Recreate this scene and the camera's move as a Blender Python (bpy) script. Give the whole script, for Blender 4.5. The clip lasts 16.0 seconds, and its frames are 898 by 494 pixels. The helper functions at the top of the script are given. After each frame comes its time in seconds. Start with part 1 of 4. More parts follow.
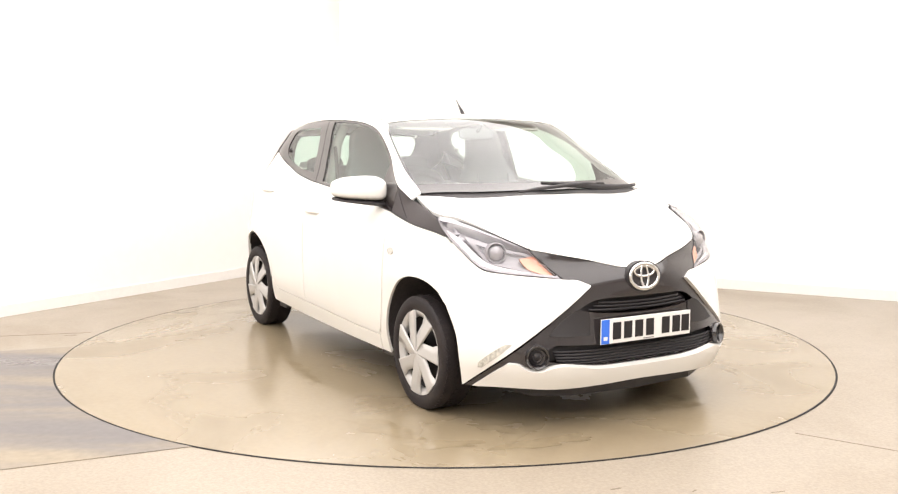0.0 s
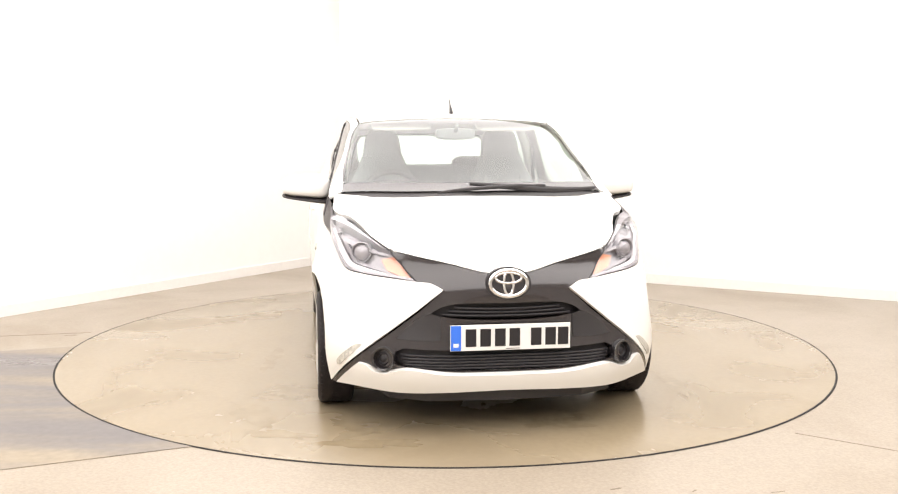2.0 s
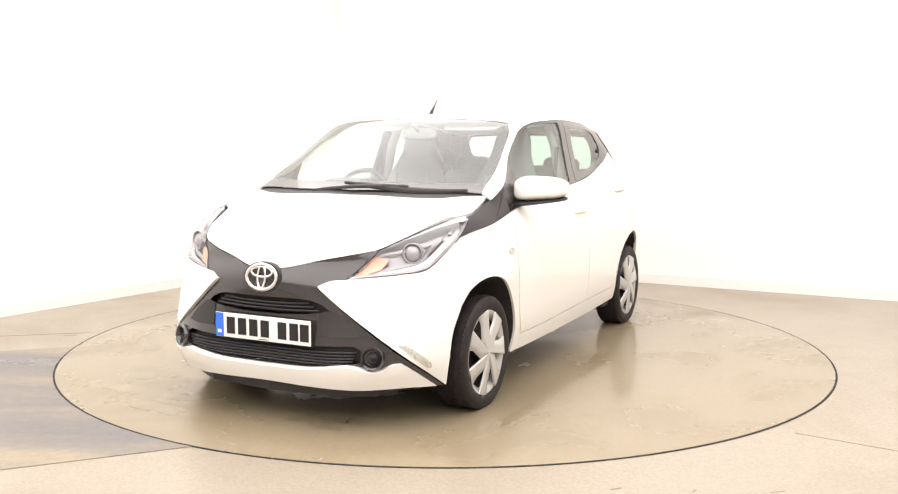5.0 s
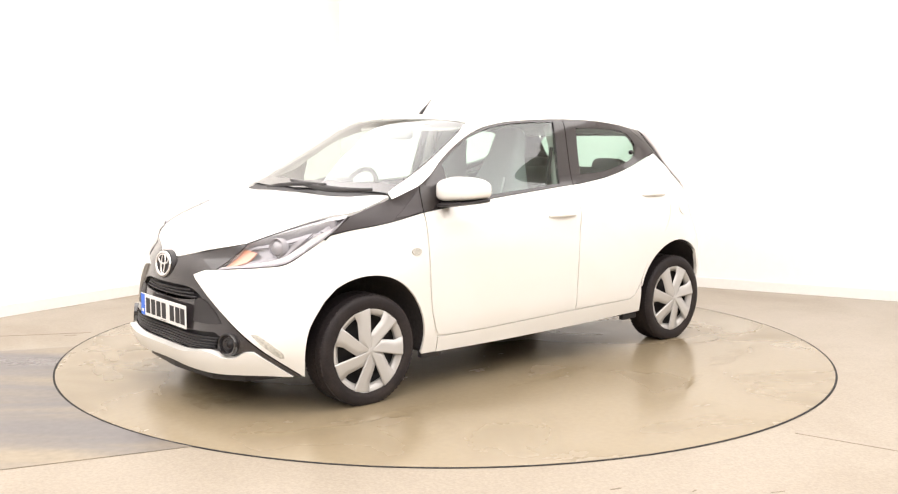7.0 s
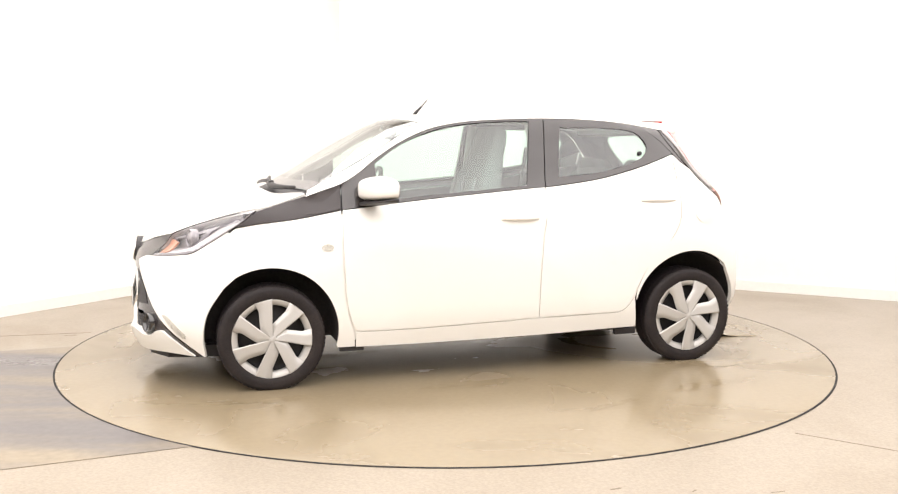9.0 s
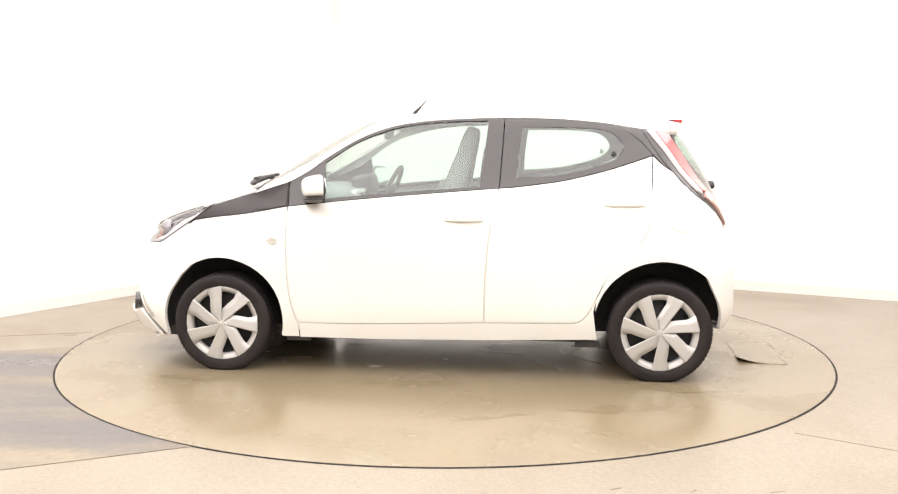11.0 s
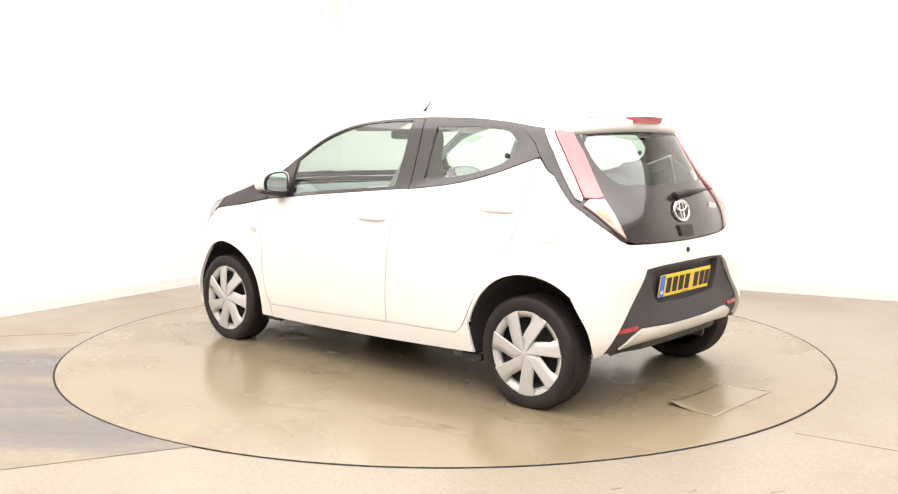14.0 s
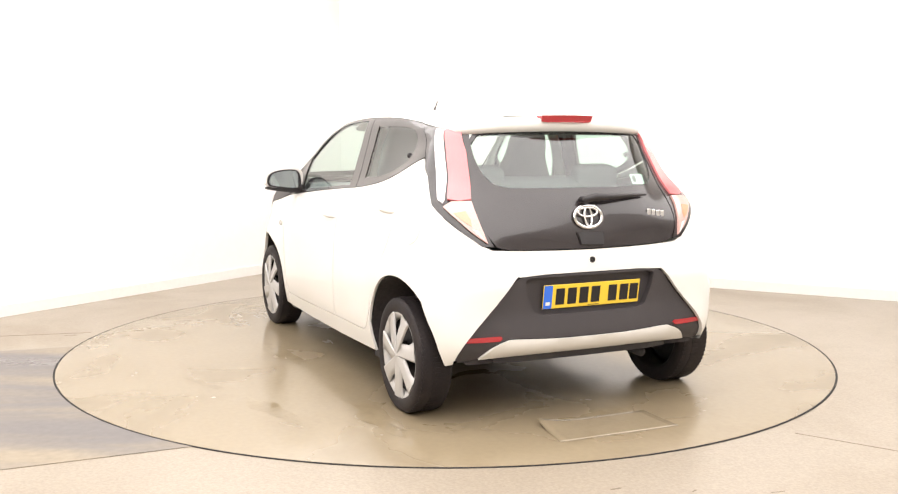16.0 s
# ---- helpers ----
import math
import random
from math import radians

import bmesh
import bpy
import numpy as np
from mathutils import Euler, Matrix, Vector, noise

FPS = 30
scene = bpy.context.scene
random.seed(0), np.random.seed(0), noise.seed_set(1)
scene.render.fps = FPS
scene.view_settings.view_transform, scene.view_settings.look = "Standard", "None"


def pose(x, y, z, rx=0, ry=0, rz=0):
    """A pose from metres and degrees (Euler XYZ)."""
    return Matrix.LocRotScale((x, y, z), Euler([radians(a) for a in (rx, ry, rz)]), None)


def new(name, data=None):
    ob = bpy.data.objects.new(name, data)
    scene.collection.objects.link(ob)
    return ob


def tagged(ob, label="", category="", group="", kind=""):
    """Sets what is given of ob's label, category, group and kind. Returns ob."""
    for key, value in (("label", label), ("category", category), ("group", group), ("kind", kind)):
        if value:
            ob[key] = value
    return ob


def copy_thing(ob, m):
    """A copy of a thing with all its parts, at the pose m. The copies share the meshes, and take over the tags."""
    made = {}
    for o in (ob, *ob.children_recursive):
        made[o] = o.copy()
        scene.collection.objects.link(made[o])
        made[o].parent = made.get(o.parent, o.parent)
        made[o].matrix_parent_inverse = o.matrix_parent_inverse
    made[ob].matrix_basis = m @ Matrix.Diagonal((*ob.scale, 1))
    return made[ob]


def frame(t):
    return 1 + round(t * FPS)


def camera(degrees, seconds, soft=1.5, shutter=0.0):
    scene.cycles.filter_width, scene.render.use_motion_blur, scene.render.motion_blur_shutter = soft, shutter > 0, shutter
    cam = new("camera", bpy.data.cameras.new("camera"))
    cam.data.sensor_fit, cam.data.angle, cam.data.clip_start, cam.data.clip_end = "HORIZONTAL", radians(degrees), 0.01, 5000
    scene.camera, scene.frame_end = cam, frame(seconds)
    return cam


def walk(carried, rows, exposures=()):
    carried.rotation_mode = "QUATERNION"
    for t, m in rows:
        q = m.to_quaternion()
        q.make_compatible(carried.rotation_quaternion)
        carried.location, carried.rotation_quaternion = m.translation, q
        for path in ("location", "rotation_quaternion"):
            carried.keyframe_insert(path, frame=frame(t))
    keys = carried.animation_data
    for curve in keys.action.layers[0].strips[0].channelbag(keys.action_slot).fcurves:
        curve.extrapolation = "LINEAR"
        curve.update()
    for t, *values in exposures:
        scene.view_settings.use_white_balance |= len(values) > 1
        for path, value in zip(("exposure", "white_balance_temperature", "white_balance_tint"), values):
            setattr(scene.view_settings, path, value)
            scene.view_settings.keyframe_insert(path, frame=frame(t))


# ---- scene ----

from mathutils.bvhtree import BVHTree
from mathutils.geometry import delaunay_2d_cdt

# ---------------------------------------------------------------- camera
cam = camera(50.7, 16.0, soft=1.2)
EYE = pose(0, -5.743, 1.2645, 90 - 6.579, -0.081, -0.183)
walk(cam, [(0.0, EYE), (16.0, EYE)])

# ---------------------------------------------------------------- light
CEIL = 3.3
world = bpy.data.worlds.new("world")
scene.world = world
world.use_nodes = True
world.node_tree.nodes["Background"].inputs[0].default_value = (1.0, 0.97, 0.93, 1)
world.node_tree.nodes["Background"].inputs[1].default_value = 0.1
scene.view_settings.exposure = 0.0


def ceiling_lamp(x, y, power, sx=2.2, sy=1.1, turn=28.0):
    d = bpy.data.lights.new("ceiling_panel_lamp", "AREA")
    d.shape, d.size, d.size_y, d.energy, d.color = "RECTANGLE", sx, sy, power, (1.0, 0.965, 0.96)
    ob = new("ceiling_panel_lamp", d)
    ob.matrix_world = pose(x, y, CEIL - 0.06, 0, 0, turn)
    return ob


# one broad luminous ceiling, as the even shine on glass and bonnet shows
ceiling_lamp(-0.4, -3.2, 1130, 10.5, 11.0, -28.0)


# ---------------------------------------------------------------- materials
def mat(name, color, rough=0.5, metal=0.0, coat=0.0, spec=0.5, grain=0.0, grain_scale=60.0, bump=0.0, stain=None, stain_scale=2.0, stain_at=0.55, coat_rough=0.03, rough_var=0.0, streak=None):
    """Principled material with fine grain in value, broad stains, relief and uneven gloss."""
    m = bpy.data.materials.new(name)
    m.use_nodes = True
    nt = m.node_tree
    b = nt.nodes["Principled BSDF"]
    b.inputs["Roughness"].default_value = rough
    b.inputs["Metallic"].default_value = metal
    b.inputs["Coat Weight"].default_value = coat
    b.inputs["Coat Roughness"].default_value = coat_rough
    b.inputs["Specular IOR Level"].default_value = spec
    b.inputs["Base Color"].default_value = (*color, 1)
    if not (grain or stain or bump or rough_var):
        return m
    tc = nt.nodes.new("ShaderNodeTexCoord")
    n1 = nt.nodes.new("ShaderNodeTexNoise")
    n1.inputs["Scale"].default_value = grain_scale
    n1.inputs["Detail"].default_value = 6
    nt.links.new(tc.outputs["Object"], n1.inputs["Vector"])
    n2 = nt.nodes.new("ShaderNodeTexNoise")
    n2.inputs["Scale"].default_value = stain_scale
    n2.inputs["Detail"].default_value = 5
    n2.inputs["Distortion"].default_value = 0.6
    if streak:
        mp = nt.nodes.new("ShaderNodeMapping")
        mp.inputs["Rotation"].default_value = (0, 0, radians(-streak[2]))
        mp.inputs["Scale"].default_value = (streak[0], streak[1], 1)
        nt.links.new(tc.outputs["Object"], mp.inputs["Vector"])
        nt.links.new(mp.outputs["Vector"], n2.inputs["Vector"])
    else:
        nt.links.new(tc.outputs["Object"], n2.inputs["Vector"])
    r1 = nt.nodes.new("ShaderNodeMapRange")
    r1.inputs["From Min"].default_value, r1.inputs["From Max"].default_value = 0.3, 0.7
    r1.inputs["To Min"].default_value, r1.inputs["To Max"].default_value = 1 - grain, 1 + grain
    nt.links.new(n1.outputs["Fac"], r1.inputs["Value"])
    mix = nt.nodes.new("ShaderNodeMix")
    mix.data_type = "RGBA"
    mix.inputs["A"].default_value = (*color, 1)
    mix.inputs["B"].default_value = (*(stain or color), 1)
    r2 = nt.nodes.new("ShaderNodeMapRange")
    r2.inputs["From Min"].default_value, r2.inputs["From Max"].default_value = stain_at - 0.08, stain_at + 0.12
    nt.links.new(n2.outputs["Fac"], r2.inputs["Value"])
    nt.links.new(r2.outputs["Result"], mix.inputs["Factor"])
    mul = nt.nodes.new("ShaderNodeVectorMath")
    mul.operation = "SCALE"
    nt.links.new(mix.outputs["Result"], mul.inputs[0])
    nt.links.new(r1.outputs["Result"], mul.inputs["Scale"])
    nt.links.new(mul.outputs["Vector"], b.inputs["Base Color"])
    if rough_var:
        r3 = nt.nodes.new("ShaderNodeMapRange")
        r3.inputs["From Min"].default_value, r3.inputs["From Max"].default_value = 0.3, 0.7
        r3.inputs["To Min"].default_value, r3.inputs["To Max"].default_value = max(0.02, rough - rough_var), rough + rough_var
        nt.links.new(n2.outputs["Fac"], r3.inputs["Value"])
        nt.links.new(r3.outputs["Result"], b.inputs["Roughness"])
    if bump:
        bp = nt.nodes.new("ShaderNodeBump")
        bp.inputs["Strength"].default_value = 1.0
        bp.inputs["Distance"].default_value = bump
        nt.links.new(n1.outputs["Fac"], bp.inputs["Height"])
        nt.links.new(bp.outputs["Normal"], b.inputs["Normal"])
    return m


def glass_mat(name, tint, gloss=1.0, rough=0.0):
    """Thin clear pane: tinted see-through, with Fresnel driving the mirror gloss alone."""
    m = bpy.data.materials.new(name)
    m.use_nodes = True
    nt = m.node_tree
    nt.nodes.remove(nt.nodes["Principled BSDF"])
    tr = nt.nodes.new("ShaderNodeBsdfTransparent")
    tr.inputs["Color"].default_value = (*tint, 1)
    gl = nt.nodes.new("ShaderNodeBsdfGlossy")
    gl.inputs["Roughness"].default_value = rough
    lw = nt.nodes.new("ShaderNodeLayerWeight")
    lw.inputs["Blend"].default_value = 0.5
    pw = nt.nodes.new("ShaderNodeMath")
    pw.operation = "POWER"
    pw.inputs[1].default_value = 4.0
    nt.links.new(lw.outputs["Facing"], pw.inputs[0])
    k = nt.nodes.new("ShaderNodeMath")
    k.operation = "MULTIPLY_ADD"
    k.use_clamp = True
    k.inputs[1].default_value, k.inputs[2].default_value = 0.9, 0.042 * gloss
    nt.links.new(pw.outputs[0], k.inputs[0])
    mx = nt.nodes.new("ShaderNodeMixShader")
    nt.links.new(k.outputs[0], mx.inputs["Fac"])
    nt.links.new(tr.outputs[0], mx.inputs[1])
    nt.links.new(gl.outputs[0], mx.inputs[2])
    nt.links.new(mx.outputs[0], nt.nodes["Material Output"].inputs["Surface"])
    return m


WHITE = mat("white_car_paint", (0.80, 0.785, 0.75), 0.35, coat=0.8, grain=0.012, grain_scale=900, stain=(0.785, 0.765, 0.72), stain_scale=1.3)
PIANO = mat("gloss_black_trim", (0.026, 0.021, 0.022), 0.25, coat=0.7, grain=0.05, grain_scale=500)
BLACK = mat("black_plastic", (0.022, 0.019, 0.020), 0.5, grain=0.15, grain_scale=700, bump=0.0002)
GREYPLASTIC = mat("grey_grained_plastic", (0.047, 0.041, 0.043), 0.55, grain=0.12, grain_scale=800, bump=0.0003)
RUBBER = mat("tyre_rubber", (0.017, 0.013, 0.0135), 0.62, spec=0.3, grain=0.25, grain_scale=140, bump=0.0006, stain=(0.026, 0.020, 0.019), stain_scale=6)
SILVER = mat("silver_wheel_paint", (0.50, 0.485, 0.465), 0.36, metal=0.2, coat=0.3, grain=0.03, grain_scale=700)
STEEL = mat("dark_steel", (0.020, 0.018, 0.019), 0.55, metal=0.2, grain=0.2, grain_scale=90)
CHROME = mat("chrome", (0.82, 0.81, 0.80), 0.10, metal=1.0)
SATIN = mat("satin_silver", (0.62, 0.61, 0.60), 0.3, metal=0.6)
MIRROR = mat("mirror_glass", (0.85, 0.88, 0.87), 0.02, metal=1.0)
LINER = mat("wheel_liner", (0.034, 0.028, 0.028), 0.8, grain=0.3, grain_scale=60, bump=0.001)
SEATCLOTH = mat("seat_cloth", (0.175, 0.180, 0.182), 0.9, grain=0.06, grain_scale=30)
SEATLIGHT = mat("seat_light_cloth", (0.26, 0.26, 0.26), 0.9, grain=0.06, grain_scale=30)
DASH = mat("dashboard_plastic", (0.15, 0.165, 0.165), 0.6, grain=0.1, grain_scale=500, bump=0.0003)
LINING = mat("headlining", (0.55, 0.54, 0.50), 0.9, grain=0.05, grain_scale=300)
REDLENS = mat("red_lens", (0.40, 0.018, 0.026), 0.12, coat=1.0, grain=0.06, grain_scale=300)
PINKLENS = mat("tail_lens_red", (0.66, 0.175, 0.185), 0.12, coat=1.0, grain=0.08, grain_scale=220)
CLEARLENS = mat("tail_lens_clear", (0.78, 0.75, 0.76), 0.15, coat=1.0, grain=0.06, grain_scale=180)
PEACH = mat("tail_lens_lower", (0.64, 0.39, 0.35), 0.15, coat=1.0, grain=0.12, grain_scale=150)
AMBER = mat("amber_indicator", (0.74, 0.33, 0.20), 0.2, coat=1.0, grain=0.1, grain_scale=200)
REFLECTOR = mat("lamp_reflector", (0.36, 0.345, 0.36), 0.25, metal=0.3, grain=0.12, grain_scale=60)
LAMPGREY = mat("lamp_bezel_grey", (0.30, 0.285, 0.30), 0.3, metal=0.2, grain=0.1, grain_scale=90)
DRL = mat("running_lamp_lens", (0.50, 0.48, 0.43), 0.2, coat=0.8, grain=0.3, grain_scale=90)
PLATEW = mat("plate_white", (0.80, 0.79, 0.76), 0.35, grain=0.02, grain_scale=300)
PLATEY = mat("plate_yellow", (0.86, 0.60, 0.05), 0.35, grain=0.02, grain_scale=300)
PLATEB = mat("plate_blue", (0.04, 0.17, 0.75), 0.4, grain=0.02, grain_scale=300)
INK = mat("plate_black", (0.012, 0.010, 0.012), 0.5)
LABEL = mat("window_label", (0.75, 0.80, 0.76), 0.5)
GLASS = glass_mat("window_glass", (0.735, 0.895, 0.825), 3.0)
SCREEN = glass_mat("windscreen_glass", (0.90, 0.955, 0.92), 2.6)
LENS = glass_mat("lamp_cover", (0.95, 0.95, 0.96), 1.0, 0.02)
FLOOR = mat("tan_floor_coating", (0.296, 0.252, 0.198), 0.38, grain=0.13, grain_scale=85, bump=0.0006, stain=(0.266, 0.222, 0.168), stain_scale=0.9, rough_var=0.08)
TABLE = mat("turntable_coating", (0.252, 0.202, 0.131), 0.25, spec=0.85, grain=0.035, grain_scale=35, bump=0.00003, stain=(0.215, 0.169, 0.107), stain_scale=1.4, rough_var=0.09)
TAPE = mat("grey_worn_floor", (0.118, 0.106, 0.104), 0.35, grain=0.12, grain_scale=25, stain=(0.25, 0.205, 0.145), stain_scale=1.2, stain_at=0.50, rough_var=0.1, streak=(0.35, 1.9, 22))
WET = mat("damp_coating", (0.230, 0.182, 0.115), 0.12, grain=0.06, grain_scale=30, stain=(0.26, 0.208, 0.134), stain_scale=9, stain_at=0.5, rough_var=0.05)
WALL = mat("white_wall_paint", (0.84, 0.825, 0.80), 0.7, grain=0.012, grain_scale=14, bump=0.0004)
SKIRT = mat("white_skirting_paint", (0.80, 0.775, 0.74), 0.45, grain=0.02, grain_scale=30)
GAP = mat("dark_gap", (0.012, 0.010, 0.009), 0.9, grain=0.3, grain_scale=20)
MATSHEET = mat("sheet_tan", (0.262, 0.211, 0.139), 0.25, spec=0.8, grain=0.04, grain_scale=50, stain=(0.222, 0.176, 0.113), stain_scale=3)
GLOSSBLACK = mat("gloss_black", (0.014, 0.012, 0.013), 0.12, coat=1.0, grain=0.05, grain_scale=300)
TRIM = mat("satin_black_trim", (0.050, 0.043, 0.045), 0.48, grain=0.08, grain_scale=600)
JOINT = mat("floor_joint_filler", (0.20, 0.165, 0.12), 0.6, grain=0.1, grain_scale=40)


# ---------------------------------------------------------------- mesh helpers
def part(name, bm, material, parent=None, label=""):
    me = bpy.data.meshes.new(name)
    bmesh.ops.recalc_face_normals(bm, faces=bm.faces) if bm.faces else None
    bm.to_mesh(me)
    bm.free()
    me.materials.append(material)
    ob = new(name, me)
    ob.parent = parent
    if label:
        ob["label"] = label
    return ob


def smooth(bm, angle=35):
    for f in bm.faces:
        f.smooth = True
    lim = radians(angle)
    for e in bm.edges:
        e.smooth = not (len(e.link_faces) == 2 and e.calc_face_angle(0) > lim)
    return bm


def box(bm, cx, cy, cz, sx, sy, sz, bevel=0.0, m=None):
    r = bmesh.ops.create_cube(bm, size=1)
    vs = r["verts"]
    bmesh.ops.scale(bm, verts=vs, vec=(sx, sy, sz))
    if bevel:
        es = list({e for v in vs for e in v.link_edges})
        o = bmesh.ops.bevel(bm, geom=es, offset=bevel, segments=3, affect="EDGES", profile=0.5)
        vs = list({v for f in o["faces"] for v in f.verts} | {v for v in vs if v.is_valid})
    if m is not None:
        bmesh.ops.transform(bm, verts=vs, matrix=m)
    bmesh.ops.translate(bm, verts=vs, vec=(cx, cy, cz))
    return vs


def lathe(bm, prof, n=64, m=None):
    """Revolve (radius, height) pairs about the y axis."""
    rings = []
    for r, h in prof:
        rings.append([bm.verts.new((r * math.cos(2 * math.pi * i / n), h, r * math.sin(2 * math.pi * i / n))) for i in range(n)])
    for a, b in zip(rings, rings[1:]):
        for i in range(n):
            bm.faces.new((a[i], a[(i + 1) % n], b[(i + 1) % n], b[i]))
    if m is not None:
        bmesh.ops.transform(bm, verts=[v for r in rings for v in r], matrix=m)
    return rings


def tube(bm, pts, radius, n=10):
    """A round bar along points; radius may be a list."""
    rings = []
    pts = [Vector(p) for p in pts]
    for i, p in enumerate(pts):
        d = (pts[min(i + 1, len(pts) - 1)] - pts[max(i - 1, 0)]).normalized()
        a = d.orthogonal().normalized() if i == 0 else (a - d * a.dot(d)).normalized()
        b = d.cross(a)
        r = radius[i] if isinstance(radius, (list, tuple)) else radius
        rings.append([bm.verts.new(p + r * (a * math.cos(2 * math.pi * k / n) + b * math.sin(2 * math.pi * k / n))) for k in range(n)])
    for p, q in zip(rings, rings[1:]):
        for k in range(n):
            bm.faces.new((p[k], p[(k + 1) % n], q[(k + 1) % n], q[k]))
    bm.faces.new(rings[0][::-1])
    bm.faces.new(rings[-1])


def pad(bm, size, m, power=.45):
    """A padded block: superellipsoid of given size at m."""
    r = bmesh.ops.create_uvsphere(bm, u_segments=28, v_segments=18, radius=1)
    for v in r["verts"]:
        v.co = m @ Vector([math.copysign(abs(c) ** power, c) * h / 2 for c, h in zip(v.co, size)])


def slab(bm, poly, z0, z1):
    """Upright prism over an xy polygon."""
    lo = [bm.verts.new((x, y, z0)) for x, y in poly]
    hi = [bm.verts.new((x, y, z1)) for x, y in poly]
    n = len(poly)
    bm.faces.new(lo[::-1])
    bm.faces.new(hi)
    for i in range(n):
        bm.faces.new((lo[i], lo[(i + 1) % n], hi[(i + 1) % n], hi[i]))


def cr(pts, n=8, closed=False):
    """Catmull-Rom curve through points of any dimension."""
    P = np.array(pts, float)
    k = len(P)
    out = []
    for i in range(k if closed else k - 1):
        a, b = P[(i - 1) % k] if (closed or i) else 2 * P[0] - P[1], P[i]
        c = P[(i + 1) % k]
        d = P[(i + 2) % k] if (closed or i + 2 < k) else 2 * P[-1] - P[-2]
        for j in range(n):
            t = j / n
            out.append(0.5 * (2 * b + (c - a) * t + (2 * a - 5 * b + 4 * c - d) * t * t + (3 * b - a - 3 * c + d) * t ** 3))
    if not closed:
        out.append(P[-1])
    return [tuple(p) for p in out]


# ---------------------------------------------------------------- body form: rings of control points from chin to roof
# stations: front centre, front quarter, front corner, front wheel, front pillar, middle, rear door, rear wheel, rear corner, rear quarter, rear centre
RINGS = []


def ring(*p):
    RINGS.append(p)


ring((1.785, 0, .16), (1.755, .42, .16), (1.50, .735, .15), (1.17, .770, .13), (.75, .760, .14), (-.2, .768, .15), (-.75, .77, .16), (-1.15, .77, .18), (-1.48, .69, .26), (-1.50, .38, .27), (-1.51, 0, .27))
ring((1.825, 0, .28), (1.805, .43, .29), (1.555, .742, .30), (1.17, .80, .31), (.75, .793, .30), (-.2, .805, .31), (-.75, .808, .31), (-1.15, .805, .33), (-1.50, .715, .35), (-1.575, .38, .34), (-1.59, 0, .34))
ring((1.822, 0, .45), (1.782, .40, .45), (1.57, .715, .46), (1.17, .812, .46), (.75, .80, .46), (-.2, .813, .46), (-.75, .815, .47), (-1.15, .815, .48), (-1.50, .73, .49), (-1.56, .38, .49), (-1.57, 0, .49))
ring((1.835, 0, .61), (1.76, .36, .62), (1.57, .675, .62), (1.17, .812, .62), (.75, .80, .62), (-.2, .812, .62), (-.75, .815, .62), (-1.15, .82, .63), (-1.49, .72, .64), (-1.565, .38, .64), (-1.58, 0, .64))
ring((1.79, 0, .70), (1.70, .37, .70), (1.52, .668, .73), (1.19, .757, .76), (.77, .793, .73), (-.2, .805, .73), (-.75, .81, .74), (-1.15, .81, .75), (-1.46, .70, .76), (-1.545, .38, .755), (-1.57, 0, .75))
ring((1.69, 0, .785), (1.62, .38, .79), (1.42, .680, .832), (1.21, .732, .882), (.79, .762, .86), (-.2, .788, .85), (-.75, .785, .87), (-1.15, .78, .89), (-1.39, .685, .93), (-1.52, .38, .86), (-1.54, 0, .86))
ring((1.10, 0, .99), (1.07, .36, .985), (.97, .696, .976), (.80, .716, .985), (.50, .722, .945), (-.2, .70, .99), (-.72, .682, 1.04), (-1.12, .648, 1.15), (-1.28, .598, 1.08), (-1.46, .36, 1.0), (-1.49, 0, 1.0))
ring((.73, 0, 1.20), (.71, .34, 1.195), (.655, .612, 1.16), (.55, .655, 1.13), (.32, .655, 1.15), (-.25, .645, 1.18), (-.73, .622, 1.20), (-1.08, .603, 1.235), (-1.20, .565, 1.20), (-1.37, .34, 1.16), (-1.40, 0, 1.16))
ring((.41, 0, 1.36), (.39, .34, 1.352), (.335, .548, 1.338), (.22, .565, 1.345), (.02, .578, 1.355), (-.34, .588, 1.356), (-.72, .578, 1.342), (-.98, .563, 1.315), (-1.12, .525, 1.30), (-1.26, .36, 1.292), (-1.28, 0, 1.292))
ring((.10, 0, 1.400), (.09, .28, 1.395), (.07, .42, 1.388), (.0, .46, 1.388), (-.1, .47, 1.393), (-.34, .475, 1.395), (-.65, .47, 1.385), (-.88, .45, 1.365), (-.98, .41, 1.355), (-1.08, .27, 1.35), (-1.1, 0, 1.352))
ring((-.25, 0, 1.412), (-.25, .04, 1.412), (-.26, .06, 1.412), (-.28, .07, 1.412), (-.32, .08, 1.411), (-.42, .08, 1.410), (-.5, .08, 1.408), (-.56, .07, 1.406), (-.6, .06, 1.404), (-.62, .04, 1.403), (-.62, 0, 1.403))
ring((-.27, 0, 1.413), (-.27, 0, 1.413), (-.28, 0, 1.413), (-.30, 0, 1.413), (-.34, 0, 1.412), (-.42, 0, 1.411), (-.5, 0, 1.409), (-.56, 0, 1.407), (-.58, 0, 1.405), (-.60, 0, 1.404), (-.60, 0, 1.404))


